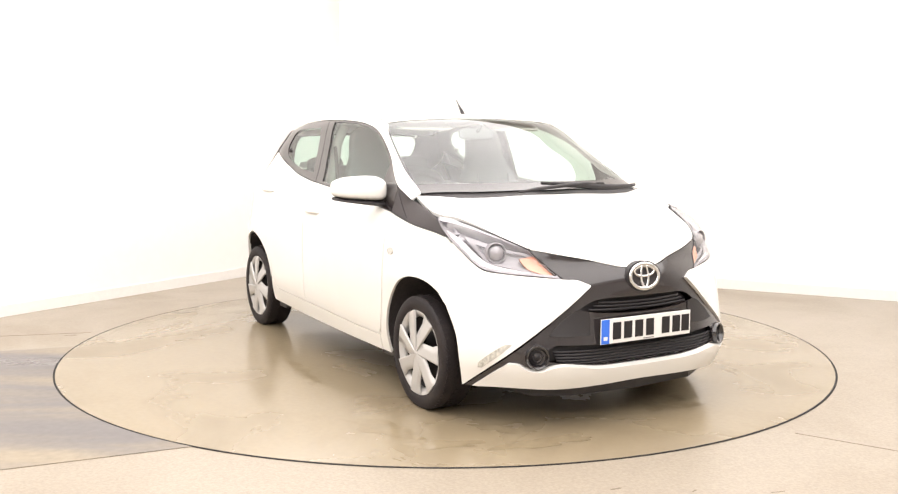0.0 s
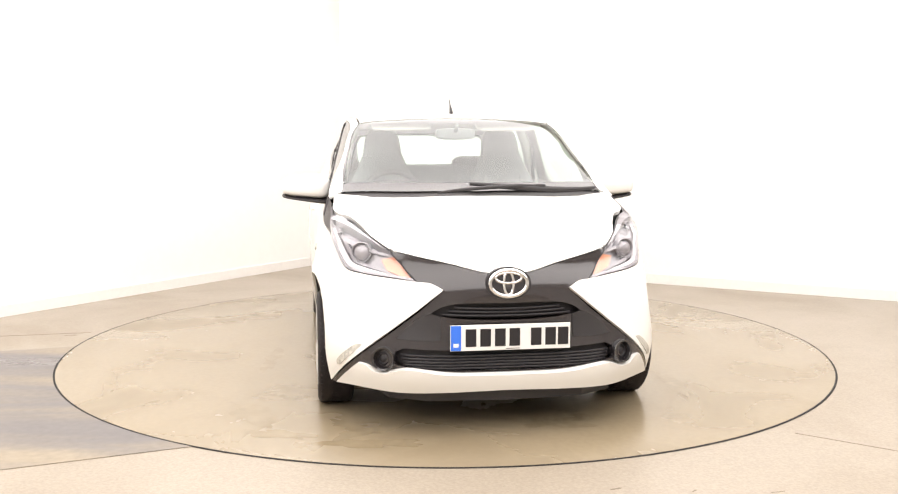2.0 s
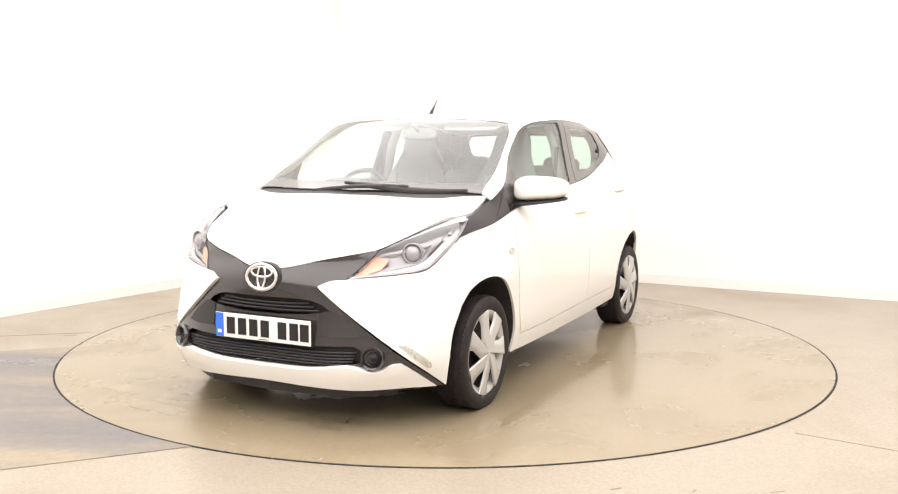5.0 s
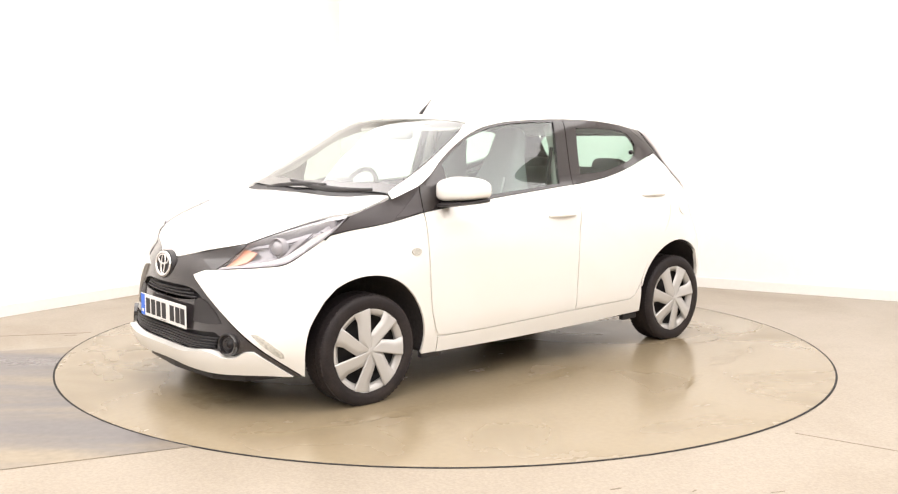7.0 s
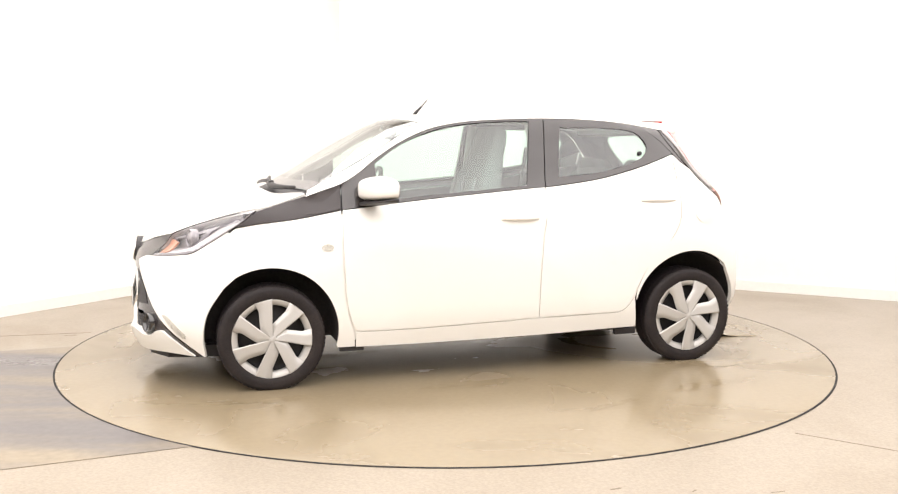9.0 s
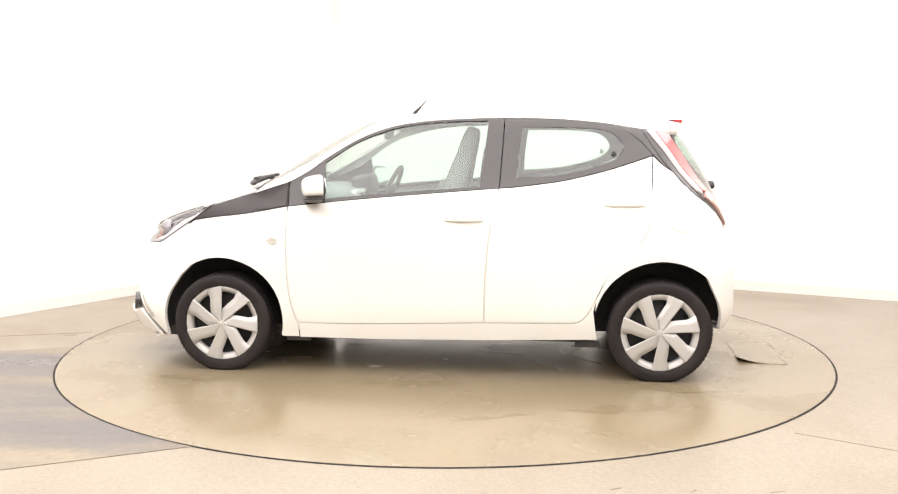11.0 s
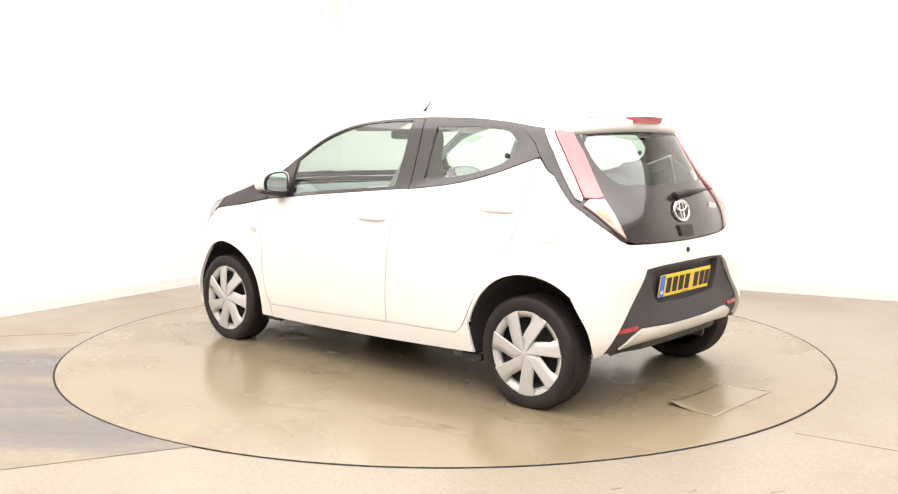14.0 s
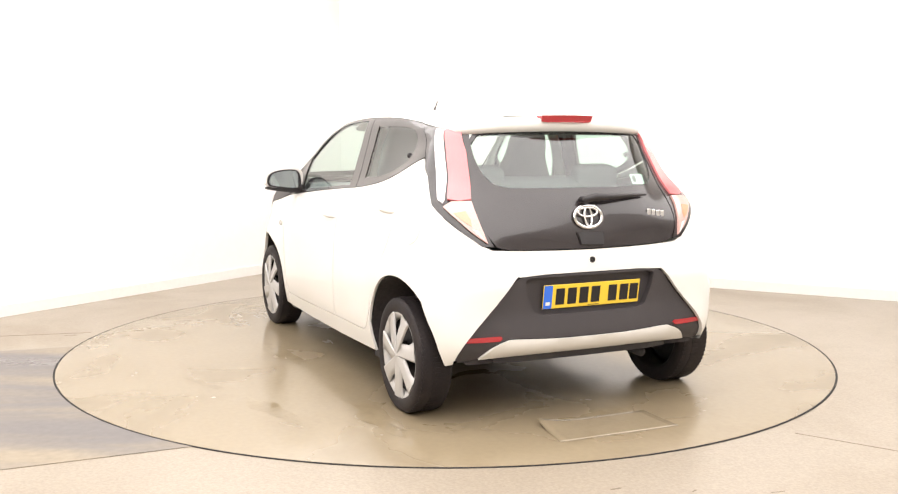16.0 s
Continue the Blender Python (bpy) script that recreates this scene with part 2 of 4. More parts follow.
def body_form():
    rows = []
    for r in RINGS:
        r = list(r)
        full = [(r[1][0], -r[1][1], r[1][2])] + r + [(r[-2][0], -r[-2][1], r[-2][2])]
        rows.append(cr(full, 14)[14:-14])
    cols = list(zip(*rows))
    cols = [cr(c, 12) for c in cols]
    grid = np.array(cols)
    nu, nv = grid.shape[:2]
    verts, faces = [], []
    for sgn in (1, -1):
        base = len(verts)
        for i in range(nu):
            for j in range(nv):
                x, y, z = grid[i, j]
                verts.append((x, sgn * max(y, 0), z))
        for i in range(nu - 1):
            for j in range(nv - 1):
                a, b, c, d = base + i * nv + j, base + (i + 1) * nv + j, base + (i + 1) * nv + j + 1, base + i * nv + j + 1
                faces.append((a, b, c, d))
    return BVHTree.FromPolygons([Vector(v) for v in verts], faces)


FORM = body_form()
AXF, AXR = 0.9, -0.9


def caster(kind, a, b, side=1):
    """Meets the body form from the side (x, z), round the nose or tail (degrees, z), from behind (y, z) or from above (x, y)."""
    if kind == "side":
        o, d = Vector((a, 2 * side, b)), Vector((0, -side, 0))
    elif kind == "nose":
        q = radians(a) * side
        d = Vector((-math.cos(q), -math.sin(q), 0))
        o = Vector((AXF, 0, b)) - 2 * d
    elif kind == "tail":
        q = radians(a) * side
        d = Vector((math.cos(q), -math.sin(q), 0))
        o = Vector((AXR, 0, b)) - 2 * d
    elif kind == "rear":
        o, d = Vector((-3, a * side, b)), Vector((1, 0, 0))
    else:
        o, d = Vector((a, b * side, 3)), Vector((0, 0, -1))
    loc, nor, _, _ = FORM.ray_cast(o, d)
    if loc is None:
        loc, nor, _, _ = FORM.find_nearest(o - d * (d.dot(o)))
    if nor.dot(d) > 0:
        nor = -nor
    return loc, nor


def inside(p, poly):
    x, y = p
    c = False
    for (x0, y0), (x1, y1) in zip(poly, poly[1:] + poly[:1]):
        if (y0 > y) != (y1 > y) and x < (x1 - x0) * (y - y0) / (y1 - y0) + x0:
            c = not c
    return c


def dense(poly, step, sc):
    out = []
    for (x0, y0), (x1, y1) in zip(poly, poly[1:] + poly[:1]):
        n = max(1, int(math.hypot((x1 - x0) * sc, y1 - y0) / step + 0.5))
        if math.hypot((x1 - x0) * sc, y1 - y0) < 1e-5:
            continue
        out += [(x0 + (x1 - x0) * i / n, y0 + (y1 - y0) * i / n) for i in range(n)]
    return out


def skin(kind, outline, side=1, step=0.03, thick=0.012, lift=0.0, holes=(), back=False):
    """A shell lying on the body form inside an outline, with returned edges; lift may be a function of the two casting values."""
    sc = 0.0148 if kind in ("nose", "tail") else 1.0
    poly = dense(list(outline), step, sc)
    hp = [dense(list(h), step, sc) for h in holes]
    pts = list(poly)
    edges = [(i, (i + 1) % len(poly)) for i in range(len(poly))]
    for h in hp:
        k = len(pts)
        pts += h
        edges += [(k + i, k + (i + 1) % len(h)) for i in range(len(h))]
    xs, ys = [p[0] for p in poly], [p[1] for p in poly]
    nx = int((max(xs) - min(xs)) * sc / step) + 1
    ny = int((max(ys) - min(ys)) / step) + 1
    rim = np.array(pts) * [sc, 1]
    for i in range(nx):
        for j in range(ny):
            p = (min(xs) + (i + 0.5 + 0.25 * (j % 2)) * step / sc, min(ys) + (j + 0.5) * step)
            if inside(p, poly) and not any(inside(p, h) for h in hp):
                if np.min(np.hypot(rim[:, 0] - p[0] * sc, rim[:, 1] - p[1])) > 0.45 * step:
                    pts.append(p)
    co, _, fs, _, _, _ = delaunay_2d_cdt([Vector((p[0] * sc, p[1])) for p in pts], edges, [], 0, 1e-6)
    bm = bmesh.new()
    vs, ns = [], []
    for c in co:
        loc, nor = caster(kind, c[0] / sc, c[1], side)
        vs.append(bm.verts.new(loc + nor * (lift(c[0] / sc, c[1]) if callable(lift) else lift)))
        ns.append(nor)
    for f in fs:
        tri = [co[i] for i in f]
        area = abs((tri[1][0] - tri[0][0]) * (tri[2][1] - tri[0][1]) - (tri[2][0] - tri[0][0]) * (tri[1][1] - tri[0][1]))
        if area < 0.02 * max((tri[i] - tri[i - 1]).length_squared for i in range(3)):
            continue
        ctr = (sum(co[i][0] for i in f) / 3 / sc, sum(co[i][1] for i in f) / 3)
        if inside(ctr, poly) and not any(inside(ctr, h) for h in hp):
            try:
                bm.faces.new([vs[i] for i in f])
            except ValueError:
                pass
    loose = [v for v in bm.verts if not v.link_faces]
    nmap = {v: n for v, n in zip(vs, ns)}
    for v in loose:
        nmap.pop(v)
        bm.verts.remove(v)
    for f in bm.faces:
        if f.normal.length == 0:
            f.normal_update()
        f.normal_update()
        if f.normal.dot(nmap[f.verts[0]]) < 0:
            f.normal_flip()
        f.smooth = True
    if thick:
        rimedges = [e for e in bm.edges if len(e.link_faces) == 1]
        inner = {}
        for e in rimedges:
            for v in e.verts:
                if v not in inner:
                    inner[v] = bm.verts.new(v.co - nmap[v] * thick)
        if back:
            top = list(bm.faces)
            for v in list(nmap):
                if v not in inner:
                    inner[v] = bm.verts.new(v.co - nmap[v] * thick)
            for f in top:
                nf = bm.faces.new([inner[v] for v in reversed(f.verts)])
                nf.smooth = True
        for e in rimedges:
            lp = e.link_loops[0]
            a, b = lp.vert, lp.link_loop_next.vert
            bm.faces.new((b, a, inner[a], inner[b]))
            e.smooth = False
    return bm


def shell(name, bm, material, parent, label=""):
    me = bpy.data.meshes.new(name)
    bm.to_mesh(me)
    bm.free()
    me.materials.append(material)
    ob = new(name, me)
    ob.parent = parent
    if label:
        ob["label"] = label
    return ob


def both(half):
    """Closes a half outline, given from the centre line out and back to it, by its mirror image."""
    return list(half) + [(-a, b) for a, b in reversed(half) if abs(a) > 1e-6]


def arch(cx, r, a0, a1, n=28, cz=0.275):
    return [(cx + r * math.cos(radians(a0 + (a1 - a0) * i / n)), cz + r * math.sin(radians(a0 + (a1 - a0) * i / n))) for i in range(n + 1)]


# ---------------------------------------------------------------- the room
KX, KY = -1.079, 4.035
AX, AY, BX, BY = -0.55, -0.835, 0.882, -0.471
ROOM = [(KX, KY), (KX + 14 * AX, KY + 14 * AY), (KX + 14 * AX + 13 * BX, KY + 14 * AY + 13 * BY), (KX + 13 * BX, KY + 13 * BY)]


def room():
    bm = bmesh.new()
    slab(bm, ROOM[::-1], -0.2, -0.004)
    tagged(part("floor", bm, FLOOR), "tan resin-coated workshop floor with a satin shine", "floor", kind="structure")
    bm = bmesh.new()
    slab(bm, ROOM[::-1], CEIL, CEIL + 0.15)
    tagged(part("ceiling", bm, WALL), "plain white painted ceiling", "ceiling", kind="structure")
    names = ("wall_west", "wall_south", "wall_east", "wall_north")
    for i, nm in enumerate(names):
        (x0, y0), (x1, y1) = ROOM[i], ROOM[(i + 1) % 4]
        d = Vector((x1 - x0, y1 - y0, 0))
        ln = d.length
        d.normalize()
        out = Vector((d.y, -d.x, 0))
        if out.dot(Vector((x0, y0, 0)) - Vector((0, -3, 0))) < 0:
            out = -out
        e0, e1 = (0.15, 0.0) if i % 2 else (0.0, 0.15)
        bm = bmesh.new()
        p = [(x0 - d.x * e0, y0 - d.y * e0), (x1 + d.x * e1, y1 + d.y * e1)]
        q = [(a + out.x * 0.15, b + out.y * 0.15) for a, b in p]
        slab(bm, [p[0], p[1], q[1], q[0]], -0.2, CEIL)
        tagged(part(nm, bm, WALL), "bright white painted studio wall", "wall", kind="structure")
        bm = bmesh.new()
        o = -out
        a, b = Vector((x0, y0, 0)) + d * 0.02, Vector((x1, y1, 0)) - d * 0.02
        slab(bm, [(a + o * 0.003).xy[:], (b + o * 0.003).xy[:], (b + o * 0.018).xy[:], (a + o * 0.018).xy[:]], -0.003, 0.085)
        bmesh.ops.bevel(bm, geom=[e for e in bm.edges if all(v.co.z > 0.08 for v in e.verts)], offset=0.005, segments=2, affect="EDGES")
        tagged(part("baseboard", bm, SKIRT), "low white painted skirting along the wall", "skirting", kind="structure")


room()


def floor_marks():
    # worn grey strip that runs off from the turntable
    bm = bmesh.new()
    slab(bm, [(-6.355, -4.186), (-1.049, -1.952), (-1.261, -1.412), (-2.068, -0.575), (-2.26, -0.071), (-5.952, -1.321)], -0.003, -0.0015)
    tagged(part("floor_strip", bm, TAPE), "worn grey floor section with tan scuffs beside the turntable", "floor", kind="structure")
    for a, b, w in (((1.513, -1.765), (3.43, -3.127), 0.003), ((-2.32, 0.353), (-3.43, 0.111), 0.006)):
        a, b = Vector((*a, 0)), Vector((*b, 0))
        d = (b - a).normalized()
        n = Vector((-d.y, d.x, 0)) * w / 2
        bm = bmesh.new()
        slab(bm, [(a - n).xy[:], (b - n).xy[:], (b + n).xy[:], (a + n).xy[:]], -0.004, -0.0026)
        tagged(part("floor_joint", bm, JOINT), "fine dark joint in the tan floor", "floor joint", kind="structure")


floor_marks()


def floor_scuffs():
    # short dark scrapes on the coating in front of the turntable
    for x, y, ln, turn, w in ((.62, -2.42, .05, 20, .012), (.50, -2.50, .03, 70, .008), (.98, -2.62, .035, -35, .014), (.55, -2.78, .10, -50, .006), (1.20, -2.45, .06, 15, .006), (-2.42, .27, .09, 8, .022), (.90, -2.44, .03, 40, .010)):
        bm = bmesh.new()
        c, sn = math.cos(radians(turn)), math.sin(radians(turn))
        outline = [(u * ln / 2, v * w / 2) for u, v in ((-1, 0), (-.5, .7), (.1, .5), (.6, 1), (1, .1), (.5, -.8), (-.2, -.4), (-.7, -.9))]
        slab(bm, [(x + u * c - v * sn, y + u * sn + v * c) for u, v in outline], -.004, -.0028)
        tagged(part("floor_scuff", bm, JOINT), "small dark scrape in the tan floor", "floor scuff", kind="structure")


floor_scuffs()

# ---------------------------------------------------------------- turntable
R = 2.2557
DECK_Y = 0.0505


def build_turntable():
    t = tagged(new("turntable"), "round tan coated car turntable set flush in the floor", "turntable")
    bm = bmesh.new()
    lathe(bm, [(0.0001, 0.0), (0.6, 0.0), (1.4, 0.0), (R - 0.010, 0.0), (R - 0.0065, -0.0009), (R - 0.0065, -0.003)], 160, pose(0, 0, 0, 90))
    smooth(bm)
    part("deck", bm, TABLE, t)
    bm = bmesh.new()
    lathe(bm, [(R - 0.0075, -0.0025), (R - 0.006, -0.0012), (R + 0.004, -0.0012), (R + 0.005, -0.003)], 160, pose(0, 0, 0, 90))
    part("edge_gap", bm, GAP, t, "dark narrow gap round the deck")
    rnd = random.Random(5)
    for x, y, a, b, turn in ((1.40, -1.10, .22, .07, 30), (1.72, -.98, .16, .05, 60), (1.90, -.60, .20, .06, 75), (1.70, .22, .20, .09, 80), (1.66, -.66, .12, .05, 50), (1.15, 1.02, .26, .05, 5), (1.62, .36, .10, .05, 40), (.74, .17, .22, .06, 10), (-1.33, .95, .30, .06, 5), (-.98, 1.36, .24, .05, 10), (-1.78, .06, .22, .12, 85), (.98, .47, .18, .04, 0), (-.40, 1.55, .14, .03, 20), (.1, 1.0, .3, .05, 0), (.3, -1.05, .26, .05, 175)):
        bm = bmesh.new()
        pts = []
        k1, k2, k3 = (rnd.uniform(0, 6.3) for _ in range(3))
        for i in range(40):
            q = 2 * math.pi * i / 40
            r = 1 + .28 * math.sin(2 * q + k1) + .20 * math.sin(5 * q + k2) + .12 * math.sin(9 * q + k3)
            u, v = a * r * math.cos(q), b * r * math.sin(q)
            c, sn = math.cos(radians(turn)), math.sin(radians(turn))
            pts.append((x + u * c - v * sn, y + u * sn + v * c))
        bm.faces.new([bm.verts.new((px, py, .0008)) for px, py in pts])
        part("wet_mark", bm, WET, t, "damp patch on the deck")
    return t


turntable = build_turntable()

# ---------------------------------------------------------------- the car
SCREEN_SIDE = [(.965, .668), (.82, .655), (.64, .628), (.47, .594), (.348, .548)]


def ease(v, a, b):
    t = min(1, max(0, (v - a) / (b - a)))
    return t * t * (3 - 2 * t)


car = tagged(new("car"), "white five-door hatchback with black trim and silver wheel covers", "car")

WF, WR = arch(1.17, .332, 0, 180), arch(-1.17, .337, 0, 180)


def side_panels(s):
    # front wing
    wing = cr([(1.335, .803), (1.223, .822), (1.023, .846), (.808, .884)], 6) + cr([(.813, .694), (.800, .442), (.770, .30), (.752, .262)], 6) + [(.748, .183), (.838, .183)] + arch(1.17, .337, 194, 55, 30) + [(1.385, .66), (1.40, .745), (1.37, .775)]
    shell("front_wing", skin("side", wing, s), WHITE, car)
    # doors
    fd = cr([(.800, .885), (.642, .902), (.30, .935), (-.21, .977), (-.322, .985)], 6) + cr([(-.274, .721), (-.257, .50), (-.252, .290)], 5) + cr([(0, .279), (.433, .266), (.705, .266)], 4) + cr([(.742, .275), (.765, .32), (.790, .442), (.803, .694)], 5)
    door = shell("front_door", skin("side", fd, s), WHITE, car)
    door_handle(door, s, -.145, .848)
    rd = cr([(-.330, .986), (-.418, .993), (-.66, 1.026), (-.896, 1.083), (-1.119, 1.156)], 6) + cr([(-1.119, 1.11), (-1.108, .857), (-1.052, .714), (-.914, .565), (-.832, .42), (-.79, .34), (-.75, .305), (-.69, .297)], 5) + [(-.45, .292)] + cr([(-.260, .290), (-.265, .50), (-.282, .721)], 5)
    door = shell("rear_door", skin("side", rd, s), WHITE, car)
    door_handle(door, s, -.975, .931)
    # sill
    sl = cr([(.742, .258), (.433, .259), (0, .272), (-.45, .284), (-.69, .289), (-.75, .297), (-.795, .335), (-.822, .38)], 5) + [(-.834, .29), (-.846, .205)] + cr([(-.3, .188), (.3, .179), (.742, .180)], 5)
    shell("sill", skin("side", sl, s), WHITE, car)
    # rear quarter
    qp = cr([(-1.127, 1.158), (-1.19, 1.10), (-1.30, 1.035), (-1.412, .953)], 6) + arch(-1.175, .349, 132.8, 14, 30) + cr([(-.838, .42), (-.918, .572), (-1.058, .718), (-1.114, .857), (-1.125, 1.11)], 5)
    shell("rear_quarter_panel", skin("side", qp, s), WHITE, car)
    # fuel flap only on the left flank
    if s > 0:
        flap = [(-1.270 + .068 * math.cos(a), .845 + .068 * math.sin(a)) for a in np.linspace(0, 2 * math.pi, 40, endpoint=False)]
        shell("fuel_flap", skin("side", flap, s, .02, .006, .003), WHITE, car)
    # black wing stripe
    st = cr([(1.332, .811), (1.280, .848), (1.222, .889)], 4) + cr([(1.072, .935), (.896, .984), (.806, 1.014)], 4) + [(.806, .888)] + cr([(1.023, .850), (1.223, .827)], 4)
    trim = shell("wing_trim", skin("side", st, s), TRIM, car, "satin black trim")
    facet = cr([(.812, .996), (.90, .925), (.985, .868)], 4) + [(.90, .874), (.812, .893)]
    shell("trim_facet", skin("side", facet, s, .02, .006, .005), TRIM, trim)
    # door frames and panes
    fo = cr([(.800, 1.016), (.70, 1.073), (.609, 1.141), (.471, 1.226), (.316, 1.293), (.158, 1.329), (-.035, 1.347), (-.347, 1.357)], 6) + cr([(-.338, 1.2), (-.324, .988)], 4) + cr([(-.21, .981), (.30, .939), (.642, .906), (.800, .889)], 5)
    fg = cr([(.614, 1.120), (.471, 1.214), (.316, 1.282), (.158, 1.320), (-.04, 1.339), (-.264, 1.345)], 6) + cr([(-.245, 1.17), (-.222, .997)], 4) + cr([(.30, .956), (.608, .928)], 4)
    shell("front_window_frame", skin("side", fo, s, .02, .02, holes=[fg]), PIANO, car, "gloss black frame")
    p = shell("front_window", skin("side", fg, s, .03, 0, -.006), GLASS, car, "clear greenish glass")
    p.visible_shadow = False
    ro = cr([(-.353, 1.357), (-.65, 1.350), (-.86, 1.332), (-.962, 1.317)], 6) + cr([(-1.068, 1.232), (-1.127, 1.165)], 4) + cr([(-.896, 1.088), (-.66, 1.031), (-.418, .998), (-.330, .990)], 6) + [(-.344, 1.2)]
    rg = cr([(-.445, 1.300), (-.47, 1.309), (-.70, 1.309), (-.877, 1.294), (-.951, 1.252), (-.972, 1.191), (-.895, 1.124), (-.659, 1.063), (-.44, 1.046), (-.417, 1.06)], 5, True)
    shell("rear_window_frame", skin("side", ro, s, .02, .02, holes=[rg]), PIANO, car, "gloss black frame")
    p = shell("rear_side_window", skin("side", rg, s, .03, 0, -.004), GLASS, car, "clear greenish glass")
    p.visible_shadow = False
    loc, nor = caster("side", -.925, 1.168, s)
    bm = bmesh.new()
    lathe(bm, [(.013, -.016), (.013, .002), (.009, .006), (.0002, .007)], 18, Matrix.Translation(loc) @ nor.to_track_quat("Y", "Z").to_matrix().to_4x4())
    part("window_latch", smooth(bm), INK, p, "small black latch knob")
    dp = cr([(-.966, 1.314), (-1.08, 1.298)], 3) + cr([(-1.14, 1.225), (-1.215, 1.12), (-1.265, 1.055)], 4) + cr([(-1.19, 1.105), (-1.130, 1.166), (-1.071, 1.234)], 4)
    shell("rear_pillar_trim", skin("side", dp, s, .02), PIANO, car, "gloss black trim")
    # white pillar and roof rail
    rl = cr([(.985, .958), (.896, .989), (.80, 1.020), (.70, 1.077), (.609, 1.145), (.471, 1.230), (.316, 1.297), (.158, 1.333), (-.035, 1.351), (-.347, 1.361), (-.65, 1.354), (-.86, 1.336), (-.962, 1.321), (-1.10, 1.300)], 5) + cr([(-1.06, 1.335), (-.86, 1.352), (-.65, 1.366), (-.347, 1.376), (-.035, 1.372), (.17, 1.366)] + [(p.x, p.z) for p in (caster("top", x, y)[0] for x, y in reversed(SCREEN_SIDE))], 5)
    shell("roof_rail", skin("side", rl, s, .02), WHITE, car)
    pl = cr([(.92, .985), (.70, 1.062), (.609, 1.126), (.471, 1.216), (.316, 1.284), (.158, 1.322)], 4) + cr([(.20, 1.360), (.34, 1.332), (.48, 1.258), (.66, 1.152), (.84, 1.046), (.93, .998)], 4)
    shell("pillar_lining", skin("side", pl, s, .03, 0, -.022), LINING, car, "pale inner pillar lining")
    # painted jambs behind the shut lines
    jb = [(1.05, .835), (.64, .895), (-.21, .970), (-.66, 1.02), (-1.10, 1.14), (-1.16, .72), (-1.0, .64), (-.9, .56), (-.845, .44), (-.80, .24), (.80, .215), (.84, .42), (.93, .54), (1.05, .62)]
    shell("door_jamb", skin("side", jb, s, .04, 0, -.009), WHITE, car)
    # dark inner door skins
    inn = [(.78, .89), (-.3, .975), (-.9, 1.07), (-1.1, 1.10), (-1.1, .70), (-.80, .55), (-.74, .30), (.72, .27), (.78, .5)]
    shell("inner_door_lining", skin("side", inn, s, .08, .02, -.06), DASH, car, "dark grey plastic lining")
    # side repeater
    rep = [(.885 + .030 * math.cos(a), .702 + .017 * math.sin(a)) for a in np.linspace(0, 2 * math.pi, 24, endpoint=False)]
    shell("side_repeater", skin("side", rep, s, .01, .006, .005), DRL, car, "clear indicator lens")
    # mirror
    mirror(s)


def door_handle(door, s, x, z):
    loc, nor = caster("side", x, z, s)
    bm = bmesh.new()
    pts = []
    for i in range(13):
        u = i / 12 * 2 - 1
        l2, n2 = caster("side", x + .108 * u, z - .022, s)
        pts.append(l2 + n2 * (.001 + .008 * (1 - u ** 4)))
    tube(bm, pts, [.005 + .008 * (1 - abs(i / 6 - 1) ** 3) for i in range(13)], 12)
    smooth(bm)
    part("door_handle", bm, WHITE, door)
    cup = [(x + .045 * math.cos(a), z + .004 + .036 * math.sin(a)) for a in np.linspace(0, 2 * math.pi, 28, endpoint=False)]
    shell("handle_cup", skin("side", cup, s, .015, .004, .0015), WHITE, door)


